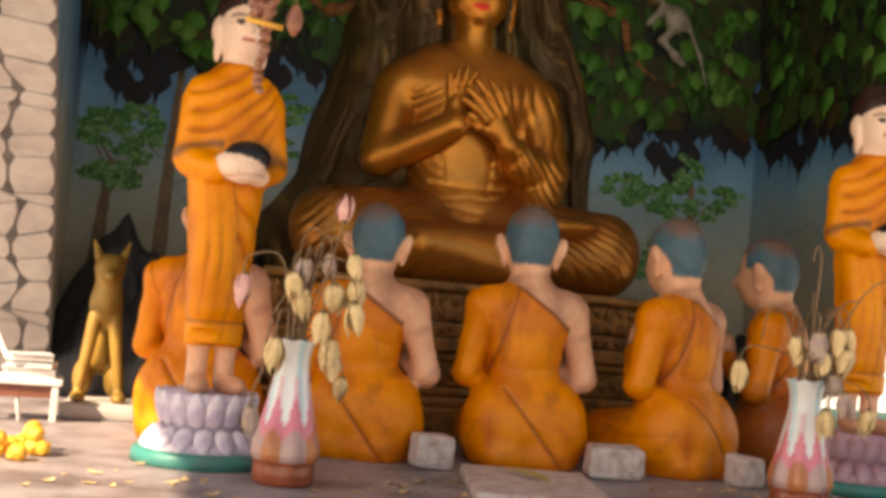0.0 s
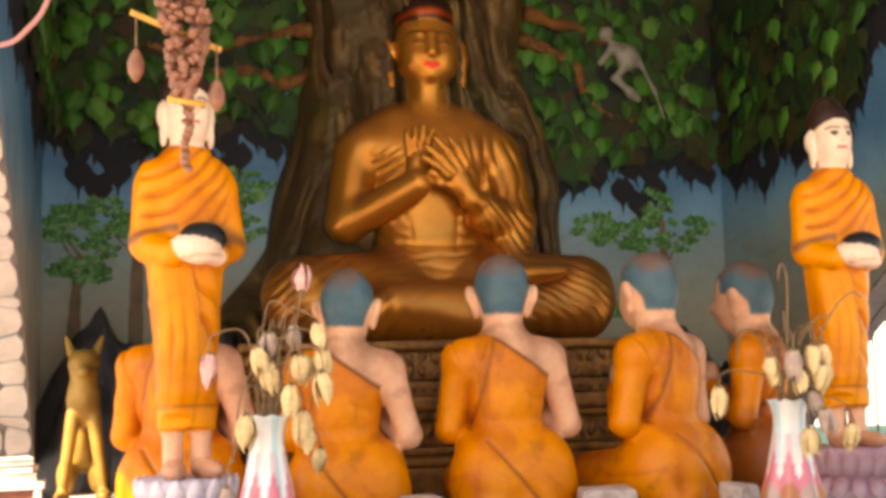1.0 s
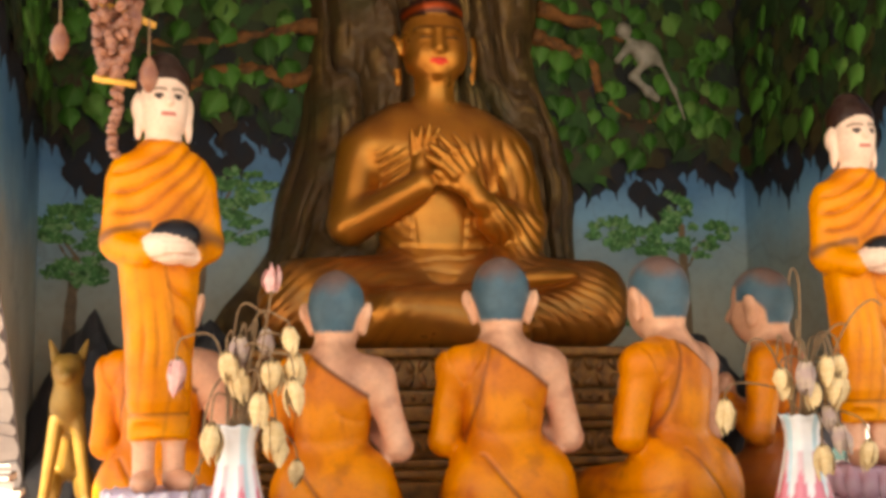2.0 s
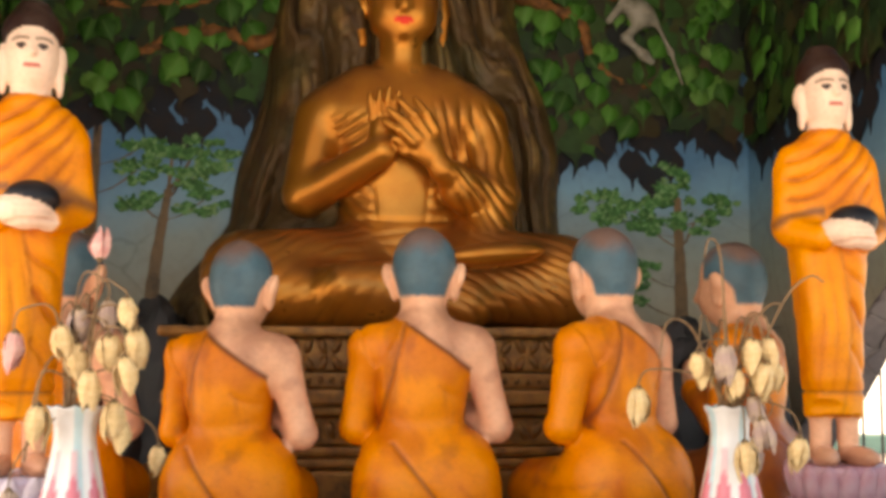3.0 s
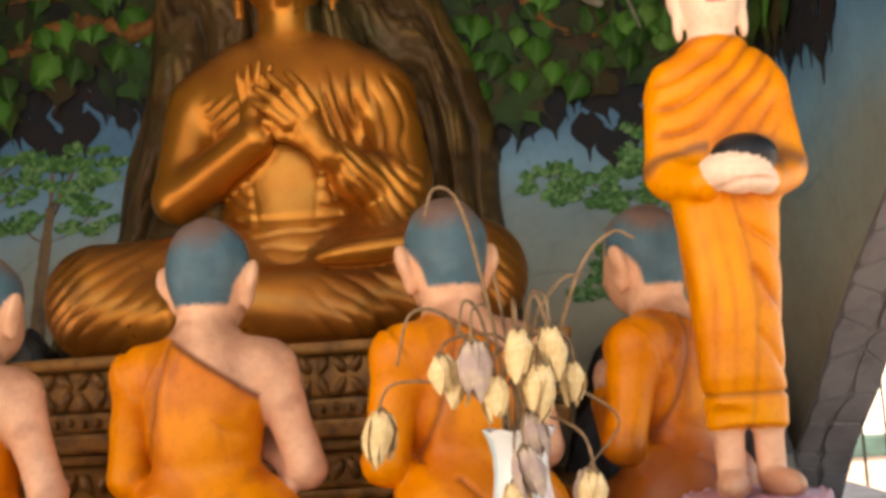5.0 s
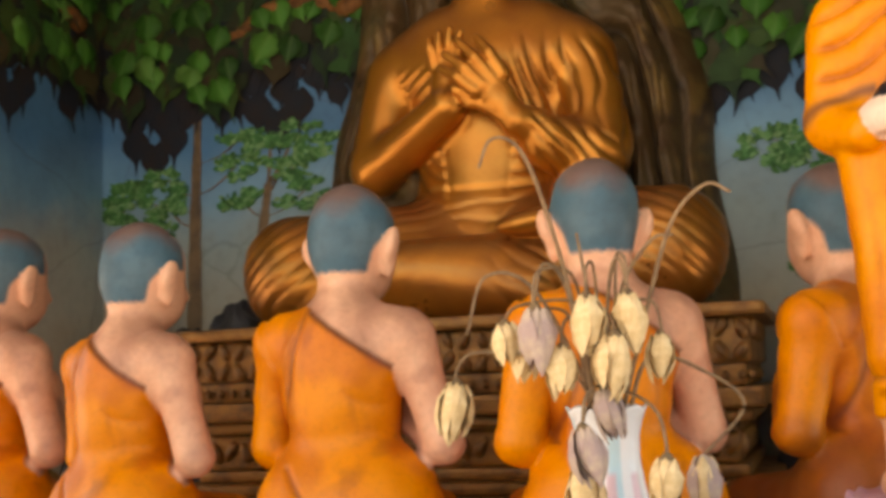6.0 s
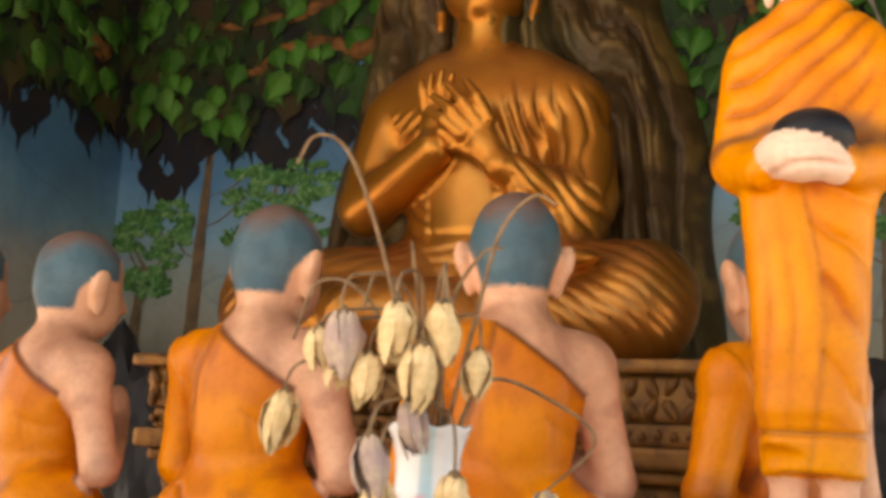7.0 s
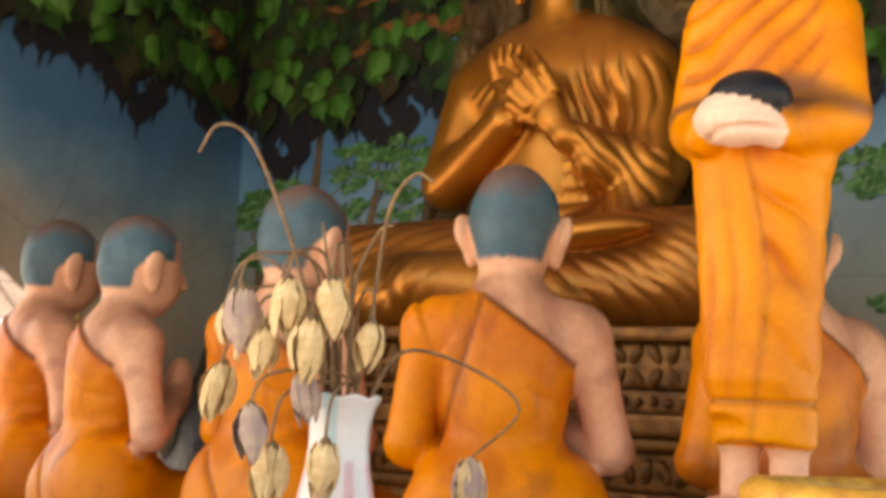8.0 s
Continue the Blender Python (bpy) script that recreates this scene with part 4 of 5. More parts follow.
# branches in relief
BRANCHES = (
    ((0.42, 3.70, 2.27), (0.3, 3.74, 2.25), (0.2, 3.74, 2.275), (0.09, 3.74, 2.27), (-0.03, 3.745, 2.215), (-0.13, 3.75, 2.225), (-0.21, 3.75, 2.28), (-0.36, 3.75, 2.3)),
    ((0.40, 3.70, 2.42), (0.25, 3.74, 2.4), (0.09, 3.74, 2.365), (-0.14, 3.745, 2.36), (-0.35, 3.75, 2.42)),
    ((0.2, 3.745, 2.27), (0.12, 3.75, 2.32), (0.0, 3.75, 2.345)),
    ((1.1, 3.70, 2.42), (1.2, 3.73, 2.38), (1.3, 3.735, 2.35), (1.35, 3.74, 2.23), (1.47, 3.745, 2.145), (1.59, 3.745, 2.18), (1.67, 3.75, 2.27)),
    ((1.12, 3.70, 2.5), (1.3, 3.735, 2.47), (1.5, 3.745, 2.42), (1.7, 3.75, 2.46)),
    ((-0.42, 3.6, 2.25), (-0.415, 3.4, 2.3), (-0.41, 3.2, 2.26), (-0.4, 3.0, 2.3)),
)
for b in BRANCHES:
    pts = [p + Vector((0, 0.024, 0.006 * math.sin(37 * p.x + 19 * p.z))) for p in curve_points(b, 7)]
    rs = [0.026 * (1 - 0.72 * i / len(pts)) * (1 + 0.2 * math.sin(i * 1.3) + 0.14 * math.sin(i * 2.9 + 1)) for i in range(len(pts))]
    part("branch", tube(pts, rs, 8), branch_mat, tree, smooth=True)

# pale climbing figure among the leaves
g = (0.33, 0.32, 0.28)
climber = sculpt("relief_figure", [
    ell((0.03, 0, -0.03), (0.055, 0.03, 0.04), g, (0, 35, 0)), ell((-0.045, 0, 0.045), (0.028, 0.026, 0.028), g), rod((-0.02, -0.005, 0.0), (-0.07, -0.005, -0.06), 0.016, 0.011, g),
    rod((0.03, -0.005, -0.06), (-0.02, -0.01, -0.115), 0.018, 0.012, g), rod((-0.02, -0.01, -0.115), (0.035, -0.01, -0.165), 0.012, 0.011, g), rod((0.035, -0.01, -0.165), (0.06, -0.01, -0.185), 0.016, 0.012, g),
    rod((0.08, 0, -0.06), (0.125, 0, -0.15), 0.008, 0.006, g), rod((0.125, 0, -0.15), (0.16, 0, -0.25), 0.006, 0.005, g)],
    0.005, lambda V, N, w, c: c, grey_paint)
tagged(hold("relief_figure", climber, None, pose(1.46, 3.735, 2.40)), "small pale grey relief figure on a branch of the wall", "relief")


# ---- trees painted on the wall ----
dab = leaf_mesh("dab", mural_green, 0.05, 0.03, 0.0005, 0.1)
dv, df = [v.co.copy() for v in dab.vertices], [tuple(p.vertices) for p in dab.polygons]


def painted_tree(x, z0, z1, lean, clumps, seed):
    r = random.Random(seed)
    ob = tagged(new("painted_tree"), "small green tree painted on the plaster wall", "mural")
    stem = curve_points([(x, BACK - 0.0008, z0), (x + lean * 0.3, BACK - 0.0008, z0 + (z1 - z0) * 0.5), (x + lean, BACK - 0.0008, z1)], 8)
    bm = bmesh.new()

    def strip(pts, w0, w1):
        prev = None
        for i, p in enumerate(pts):
            w = w0 + (w1 - w0) * i / (len(pts) - 1) + 0.0015 * math.sin(i * 2.1)
            pair = [bm.verts.new((p[0] - w, p[1] - 0.003, p[2])), bm.verts.new((p[0] + w, p[1] - 0.003, p[2]))]
            if prev:
                bm.faces.new((prev[0], prev[1], pair[1], pair[0]))
            prev = pair

    strip(stem, 0.026, 0.011)
    for cx, cz, cw in clumps:
        j = min(range(len(stem)), key=lambda k: abs(stem[k].z - (cz - 0.07)))
        strip(curve_points([stem[j], ((stem[j].x + cx) / 2, BACK - 0.001, (stem[j].z + cz) / 2 - 0.012), (cx, BACK - 0.001, cz)], 5), 0.006, 0.003)
    part("painted_trunk", bm, mural_trunk, ob)
    V, F = [], []
    for cx, cz, cw in clumps:
        tufts = [(cx + cw * 0.95 * r.uniform(-1, 1), cz + cw * r.uniform(-0.6, 0.55), r.uniform(0.01, 0.026)) for _ in range(8)]
        for k in range(190):
            tx, tz, tw = tufts[k % 8]
            a, q = r.uniform(0, 6.283), r.random() ** 0.6
            m = Matrix.Translation((tx + 1.5 * tw * q * math.cos(a), BACK - 0.0045 - 0.00002 * (k % 95), tz + 0.62 * tw * q * math.sin(a))) @ pose(0, 0, 0, 0, r.uniform(-75, 75), 0) @ Matrix.Scale(r.uniform(0.2, 0.5), 4)
            b = len(V)
            V += [tuple(m @ c) for c in dv]
            F += [tuple(i + b for i in f) for f in df]
    tagged(hold("painted_foliage", from_arrays("painted_foliage", V, F, mural_green, False), ob), "", kind="stuff")


painted_tree(-0.165, 1.3, 2.0, 0.02, ((-0.24, 1.835, 0.055), (-0.346, 1.8, 0.055), (-0.24, 1.755, 0.05), (-0.03, 1.855, 0.055), (-0.01, 1.93, 0.065)), 1)
painted_tree(0.015, 1.3, 1.8, 0.05, ((0.075, 1.925, 0.06), (0.145, 1.925, 0.06), (0.2, 1.885, 0.055), (0.1, 1.835, 0.07), (0.17, 1.77, 0.06), (-0.02, 1.77, 0.045)), 2)
painted_tree(-0.355, 1.3, 1.68, 0.02, ((-0.395, 1.737, 0.05), (-0.275, 1.7, 0.055), (-0.36, 1.65, 0.05), (-0.31, 1.63, 0.045), (-0.405, 1.8, 0.04)), 3)
painted_tree(1.62, 1.3, 1.8, -0.01, ((1.345, 1.793, 0.06), (1.46, 1.768, 0.07), (1.583, 1.865, 0.07), (1.6, 1.81, 0.06), (1.715, 1.77, 0.07), (1.663, 1.725, 0.06), (1.41, 1.743, 0.06), (1.49, 1.575, 0.05), (1.455, 1.51, 0.05), (1.51, 1.725, 0.05)), 4)


# ---- dark rocks at the foot of the wall ----
def rock(x, y, z0, sx, sy, h, seed):
    bm = bmesh.new()
    bmesh.ops.create_icosphere(bm, subdivisions=4, radius=1)
    for v in bm.verts:
        c = v.co.copy()
        d = 1 + 0.2 * noise.noise(c * 1.3 + Vector((seed, 0, 0))) + 0.1 * noise.noise(c * 3.1 + Vector((0, seed, 0)))
        peak = 1 - 0.3 * max(0, c.z) ** 1.5
        v.co = Vector((c.x * sx * d * peak, c.y * sy * d * peak, max(0.0, (c.z * 0.75 + 0.25) * h * d)))
    ob = part("rock", bm, rock_dark, None, m=pose(x, y, z0))
    return tagged(ob, "jagged near-black painted cement rock by the wall", "rock", "rocks along the wall")


for r in ((-0.26, 3.62, TOP, 0.2, 0.13, 0.5, 1), (0.06, 3.6, TOP, 0.16, 0.13, 0.55, 2), (-0.08, 3.55, TOP, 0.16, 0.12, 0.45, 3), (1.56, 3.6, TOP, 0.22, 0.13, 0.45, 4), (1.72, 3.45, TOP, 0.12, 0.14, 0.36, 5)):
    rock(*r)


# ---- carved pedestal ----
ped = tagged(new("pedestal"), "stepped pedestal carved with petal bands in dull gold", "pedestal")
CX = 0.745
TIERS = ((0.66, 3.085, TOP, 1.035, "plinth"), (0.61, 3.13, 1.035, 1.06, "moulding"), (0.56, 3.18, 1.06, 1.085, "moulding"), (0.545, 3.2, 1.085, 1.16, "carved_band"), (0.57, 3.17, 1.16, 1.185, "moulding"), (0.595, 3.15, 1.185, 1.225, "moulding"), (0.565, 3.175, 1.225, 1.268, "moulding"), (0.575, 3.165, 1.268, 1.352, "carved_band"), (0.605, 3.14, 1.352, 1.378, "top_slab"))
for hw, y0, z0, z1, nm in TIERS:
    part(nm, box(CX - hw, y0, z0, CX + hw, 3.76, z1, min(0.009, (z1 - z0) * 0.35)), old_gold, ped)


def petal_mesh(w, h, d):
    bm = bmesh.new()
    bmesh.ops.create_uvsphere(bm, u_segments=8, v_segments=5, radius=0.5)
    for v in bm.verts:
        t = v.co.z + 0.5
        v.co = Vector((v.co.x * w * (1.15 - 0.55 * t), v.co.y * d, v.co.z * h))
    me = bpy.data.meshes.new("petal")
    bm.to_mesh(me)
    bm.free()
    me.materials.append(old_gold)
    me.polygons.foreach_set("use_smooth", [True] * len(me.polygons))
    return me


tall, low, bead = petal_mesh(0.026, 0.044, 0.026), petal_mesh(0.028, 0.05, 0.026), petal_mesh(0.016, 0.02, 0.018)
carve = random.Random(17)
for hw, y0, zc, me, pitch, lean in ((0.575, 3.165, 1.331, tall, 0.034, 28), (0.575, 3.165, 1.29, tall, 0.034, -28), (0.545, 3.2, 1.122, low, 0.034, 22), (0.57, 3.168, 1.246, bead, 0.028, 0)):
    n = int(2 * hw / pitch)
    for i in range(n):
        turn = lean * (1 if i % 2 else -1) + (180 if i % 3 == 1 and lean else 0) + carve.uniform(-9, 9)
        hold("petal", me, ped, pose(CX - hw + (i + 0.5) * 2 * hw / n, y0, zc + carve.uniform(-0.003, 0.003), 0, turn, 0))
    if lean != -28:
        for i in range(int(0.34 / pitch)):
            for sx in (-1, 1):
                hold("petal", me, ped, pose(CX + sx * hw, y0 + (i + 0.5) * pitch, zc, 0, 0, 90))


# ---- lotus bases under the standing figures ----
mauve = material("mauve_paint", (0.5, 0.4, 0.5), 0.5, 0, (0.62, 0.56, 0.6), 16, 0.25, 70)
pale_petal = material("pale_petal_paint", (0.68, 0.6, 0.64), 0.5, 0, (0.42, 0.32, 0.46), 22, 0.25, 70)
dusk_petal = material("dusk_petal_paint", (0.42, 0.2, 0.24), 0.5, 0, (0.5, 0.34, 0.38), 18, 0.3, 70)
teal = material("teal_paint", (0.03, 0.2, 0.17), 0.45, 0, (0.06, 0.13, 0.12), 12, 0.25, 60)


def lotus_base(x, y, mat, mat2, label):
    ob = tagged(new("lotus_base"), label, "statue base", "lotus bases")
    ob.matrix_basis = pose(x, y, TOP)
    part("foot_slab", lathe([(0.14, 0.0), (0.14, 0.02), (0.132, 0.03)], 40), teal, ob, "teal-painted round slab", True)
    part("core", lathe([(0.125, 0.03), (0.1, 0.05), (0.082, 0.072), (0.085, 0.09), (0.1, 0.13), (0.098, 0.14)], 40), mat2, ob, smooth=True)
    for zc, h, rr, tilt, off in ((0.05, 0.06, 0.105, -38, 0), (0.108, 0.075, 0.091, 14, 0.5)):
        bm = bmesh.new()
        bmesh.ops.create_uvsphere(bm, u_segments=10, v_segments=7, radius=0.5)
        for v in bm.verts:
            t = (v.co.z + 0.5) if tilt > 0 else 0.5 - v.co.z
            v.co = Vector((v.co.x * 0.044 * (1.1 - 0.35 * t), v.co.y * 0.022, v.co.z * h))
        me = bpy.data.meshes.new("petal")
        bm.to_mesh(me)
        bm.free()
        me.materials.append(mat)
        me.polygons.foreach_set("use_smooth", [True] * len(me.polygons))
        for i in range(16):
            a = 360 * (i + off) / 16
            hold("petal", me, ob, pose(0, 0, 0, 0, 0, a) @ pose(0, -rr, zc, tilt, 0, 0))


lotus_base(0.02, 2.39, pale_petal, mauve, "pale mauve lotus base on a teal slab, paint worn")
lotus_base(1.556, 2.54, dusk_petal, dusk_petal, "dusky red-mauve lotus base on a teal slab")


# ---- seated dog figure ----
dc = (0.36, 0.2, 0.035)
dog = sculpt("dog_statue", [
    ell((0, 0.12, 0.15), (0.036, 0.07, 0.1), dc, (30, 0, 0), 0.03), ell((0, 0.01, 0.24), (0.041, 0.046, 0.065), dc, (12, 0, 0), 0.025), rod((0, -0.005, 0.26), (0, -0.01, 0.33), 0.036, 0.032, dc, 0.02),
    ell((0, -0.02, 0.345), (0.038, 0.042, 0.034), dc), rod((0, -0.04, 0.335), (0, -0.075, 0.322), 0.024, 0.016, dc, 0.015),
    rod((-0.024, -0.01, 0.215), (-0.05, -0.03, 0.02), 0.019, 0.0125, dc, 0.008), rod((0.024, -0.01, 0.215), (0.05, -0.03, 0.02), 0.019, 0.0125, dc, 0.008),
    ell((-0.05, -0.045, 0.012), (0.02, 0.028, 0.014), dc, k=0.01), ell((0.05, -0.045, 0.012), (0.02, 0.028, 0.014), dc, k=0.01),
    rod((-0.03, -0.005, 0.37), (-0.045, 0.0, 0.412), 0.013, 0.004, dc, 0.01), rod((0.03, -0.005, 0.37), (0.045, 0.0, 0.412), 0.013, 0.004, dc, 0.01),
    ell((-0.04, 0.12, 0.05), (0.026, 0.06, 0.05), dc, k=0.02), ell((0.04, 0.12, 0.05), (0.026, 0.06, 0.05), dc, k=0.02)],
    0.005, lambda V, N, w, c: c, dog_gold, None, 0.0)
tagged(hold("dog_statue", dog, None, pose(-0.25, 3.1, 0.99, 0, 0, 6)), "slender seated dog statue in dull gold paint", "statue")
tagged(part("stone_block", box(-0.33, 2.98, TOP, -0.14, 3.26, 0.992, 0.012), concrete), "low pale cement block under the dog statue", "block")


# ---- vases of dried lotus ----
glaze = material("glazed_ceramic", (0.8, 0.8, 0.8), 0.18, 0, attribute=True, scale=20, bump=0.05, bump_scale=60, dirt=0.15)


def vase_mesh():
    prof = [(0.05, 0.0), (0.056, 0.006), (0.058, 0.02), (0.056, 0.04), (0.062, 0.055), (0.06, 0.075), (0.054, 0.1), (0.047, 0.13), (0.04, 0.16), (0.034, 0.19), (0.0315, 0.215), (0.032, 0.235), (0.036, 0.252), (0.042, 0.265), (0.039, 0.266), (0.031, 0.25), (0.027, 0.22), (0.028, 0.17)]
    fine_p = []
    for (r0, z0), (r1, z1) in zip(prof, prof[1:]):
        fine_p += [(r0 + (r1 - r0) * k / 4, z0 + (z1 - z0) * k / 4) for k in range(4)]
    fine_p.append(prof[-1])
    n, V, F, C = 64, [], [], []
    for i, (r, z) in enumerate(fine_p):
        for k in range(n):
            a = 2 * math.pi * k / n
            lobed = 1 + (0.065 if z < 0.1 else 0.04 if z < 0.2 else 0.015) * math.cos(8 * a) * min(1, z / 0.06)
            zz = z + (0.0018 * math.cos(8 * a) if z > 0.258 else 0)
            V.append((r * lobed * math.cos(a), r * lobed * math.sin(a), zz))
            c8 = 0.5 + 0.5 * math.cos(8 * a)
            if z < 0.045:
                col = (0.3, 0.07, 0.03)
            elif z < 0.085 + 0.02 * c8:
                col = (0.5, 0.3, 0.26) if math.cos(4 * a) > -0.2 else (0.52, 0.17, 0.06)
            elif z < 0.115 + 0.05 * c8:
                col = (0.72, 0.2, 0.24)
            elif z < 0.2 and c8 > 0.75:
                col = (0.74, 0.5, 0.5)
            else:
                col = (0.8, 0.78, 0.75) if (k // 4) % 4 else (0.5, 0.66, 0.68)
            C.append((*col, 1))
    m = len(fine_p)
    for i in range(m - 1):
        for k in range(n):
            F.append((i * n + k, i * n + (k + 1) % n, (i + 1) * n + (k + 1) % n, (i + 1) * n + k))
    F.append(tuple(range(n))[::-1])
    me = from_arrays("vase", V, F, glaze)
    me.attributes.new("paint", "FLOAT_COLOR", "POINT").data.foreach_set("color", np.array(C, np.float32).ravel())
    return me


vase_me = vase_mesh()
VASES = ((0.168, 2.17), (1.222, 2.2))
for x, y in VASES:
    tagged(hold("flower_vase", vase_me, None, pose(x, y, TOP, 0, 0, 12)), "fluted pink and white glazed vase holding dried lotus", "vase", "altar vases")

bud_cream = material("dried_petal", (0.8, 0.58, 0.3), 0.65, 0, (0.58, 0.36, 0.14), 42, 0.4, 160)
bud_purple = material("faded_purple_petal", (0.4, 0.27, 0.23), 0.7, 0, (0.56, 0.42, 0.28), 30, 0.4, 160)
bud_pink = material("pink_petal", (0.7, 0.33, 0.3), 0.6, 0, (0.75, 0.5, 0.42), 40, 0.3, 160)
stem_mat = material("dried_stem", (0.27, 0.16, 0.075), 0.75, 0, (0.13, 0.07, 0.035), 60, 0.4, 200)
pod_mat = material("dried_sepal", (0.2, 0.12, 0.05), 0.8, 0, (0.07, 0.04, 0.02), 50, 0.4, 160)


def petal_sheet(mat, seed, open_by):
    """One curved, pointed petal of a closed bud, wrapping a sixth of it; tip downwards at z = -0.085."""
    r = random.Random(seed)
    V, F = [], []
    nu, nv = 6, 10
    flare, lift = open_by * r.uniform(0.5, 1.5), r.uniform(0.0, 0.005)
    for j in range(nv + 1):
        t = j / nv
        rad = 0.0225 * math.sin(math.pi * (0.16 + 0.83 * t)) ** 0.85 + flare * t ** 2 + lift * t
        half = 0.8 * math.sin(math.pi * (0.05 + 0.93 * (1 - t))) ** 0.7 * (1.0 if t < 0.97 else 0.2)
        for i in range(nu + 1):
            a = half * (2 * i / nu - 1)
            q = rad * (1 + 0.05 * math.cos(6 * a)) + 0.0016 * math.sin(11 * a + seed + 6 * t) + 0.0011 * r.uniform(-1, 1)
            V.append((q * math.sin(a), -q * math.cos(a), -0.085 * t + 0.004 * (abs(a) / 0.6) ** 2 * t))
    for j in range(nv):
        for i in range(nu):
            a = j * (nu + 1) + i
            F.append((a, a + nu + 1, a + nu + 2, a + 1))
    n = len(V)
    V += [(x * 0.95, y * 0.95, z) for x, y, z in V]
    F += [tuple(i + n for i in f[::-1]) for f in F]
    return from_arrays("petal", V, F, mat)


PETALS = {m.name: [petal_sheet(m, k, o) for k, o in ((1, 0.001), (2, 0.005), (3, 0.013), (4, 0.003))] for m in (bud_cream, bud_purple, bud_pink)}
CORES = {}
for m in (bud_cream, bud_purple, bud_pink):
    bm = lathe([(0.002, -0.074), (0.006, -0.064), (0.011, -0.05), (0.015, -0.034), (0.015, -0.018), (0.01, -0.004), (0.004, 0.003)], 14, lambda a, i: 1 + 0.06 * math.cos(5 * a + i))
    me = bpy.data.meshes.new("bud_core")
    bm.to_mesh(me)
    bm.free()
    me.materials.append(m)
    me.polygons.foreach_set("use_smooth", [True] * len(me.polygons))
    CORES[m.name] = me


def lotus(mouth, bud, mat=bud_cream, over=0.07, tilt=(0, 0), size=1.0, upright=False, seed=0):
    """One dried lotus: a stem out of the vase that bends over, and the bud that hangs from it."""
    r = random.Random(seed * 31 + 5)
    ob = tagged(new("dried_lotus"), {"dried_petal": "dried cream lotus bud drooping on a brown stem", "faded_purple_petal": "withered purple-brown lotus bud on a dry stem", "pink_petal": "pink lotus bud on a thin upright stem"}[mat.name], "flower", "dried lotus")
    mouth, bud = Vector(mouth), Vector(bud)
    foot = mouth - Vector((0, 0, 0.08))
    if upright:
        line = [foot, mouth, (mouth + bud) / 2 + Vector((r.uniform(-0.01, 0.01), 0, 0)), bud]
    else:
        top = bud + Vector((0, 0, over))
        side_v = (bud - mouth) * 0.5
        line = [foot, mouth, mouth + side_v * 0.5 + Vector((0, 0, max(0.03, (top.z - mouth.z) * 0.75))), top + (mouth - bud) * 0.12 + Vector((0, 0, 0.012)), top - Vector((0, 0, 0.03)) + (bud - mouth) * 0.03, bud]
    pts = curve_points(line, 6)
    part("stem", tube(pts, [0.0021 - 0.0007 * i / len(pts) for i in range(len(pts))], 6), stem_mat, ob, smooth=True)
    m = Matrix.Translation(bud) @ pose(0, 0, 0, tilt[0] + (180 if upright else 0), tilt[1], r.uniform(0, 360)) @ Matrix.Scale(size, 4)
    b = hold("bud", CORES[mat.name], ob, m)
    for k in range(7):
        q = (0.86 if k % 2 else 1.06) * r.uniform(0.95, 1.06)
        hold("petal", PETALS[mat.name][r.randrange(4)], b, pose(0, 0, 0, r.uniform(-4, 7), 0, 51.4 * k + r.uniform(-10, 10)) @ Matrix.Diagonal((q, q, r.uniform(0.8, 1.15), 1)))
    part("sepal", lathe([(0.009, -0.007), (0.0105, -0.003), (0.008, 0.003), (0.0035, 0.008)], 10), pod_mat, b, smooth=True)


C, P = bud_cream, bud_purple
RIGHT_BUDS = ((1.141, 2.111, 1.308, C, 8), (1.178, 2.087, 1.32, P, -6), (1.226, 2.1, 1.33, C, 0), (1.199, 2.103, 1.282, C, 10), (1.25, 2.108, 1.292, C, -6), (1.262, 2.123, 1.332, C, -4), (1.287, 2.159, 1.292, C, -8), (1.066, 2.185, 1.25, C, -10), (1.224, 2.06, 1.206, P, 10), (1.234, 2.121, 1.24, P, -10), (1.214, 2.105, 1.168, C, 6), (1.296, 2.085, 1.176, C, -8), (1.16, 2.13, 1.3, C, 12))
for k, (x, y, z, m, t) in enumerate(RIGHT_BUDS):
    a = k * 2.4
    lotus((1.222 + 0.018 * math.cos(a), 2.2 + 0.018 * math.sin(a), 1.215), (x, y, z), m, 0.016 + 0.022 * ((k * 7) % 4) / 3, (t * 0.5, t), 0.56 + 0.07 * ((k * 5) % 3), seed=k)
LEFT_BUDS = ((0.277, 2.3, 1.15, C, -8), (0.23, 2.15, 1.228, C, 6), (0.205, 2.085, 1.276, C, -4), (0.254, 2.096, 1.385, C, -18), (0.168, 2.142, 1.318, C, 8), (0.258, 2.06, 1.298, C, -10), (0.15, 2.13, 1.345, C, 6), (0.225, 2.11, 1.33, C, -6), (0.172, 2.15, 1.372, P, 10), (0.215, 2.15, 1.385, P, 0), (0.265, 2.11, 1.34, C, -14), (0.093, 2.087, 1.1, P, 8), (0.24, 2.16, 1.2, C, -3), (0.128, 2.1, 1.225, C, 5))
for k, (x, y, z, m, t) in enumerate(LEFT_BUDS):
    a = k * 2.4
    lotus((0.168 + 0.018 * math.cos(a), 2.17 + 0.018 * math.sin(a), 1.215), (x, y, z), m, 0.016 + 0.024 * ((k * 7) % 4) / 3, (t * 0.5, t), 0.58 + 0.07 * ((k * 5) % 3), seed=40 + k)
lotus((0.18, 2.16, 1.215), (0.223, 2.038, 1.44), bud_pink, upright=True, size=0.55, seed=90)
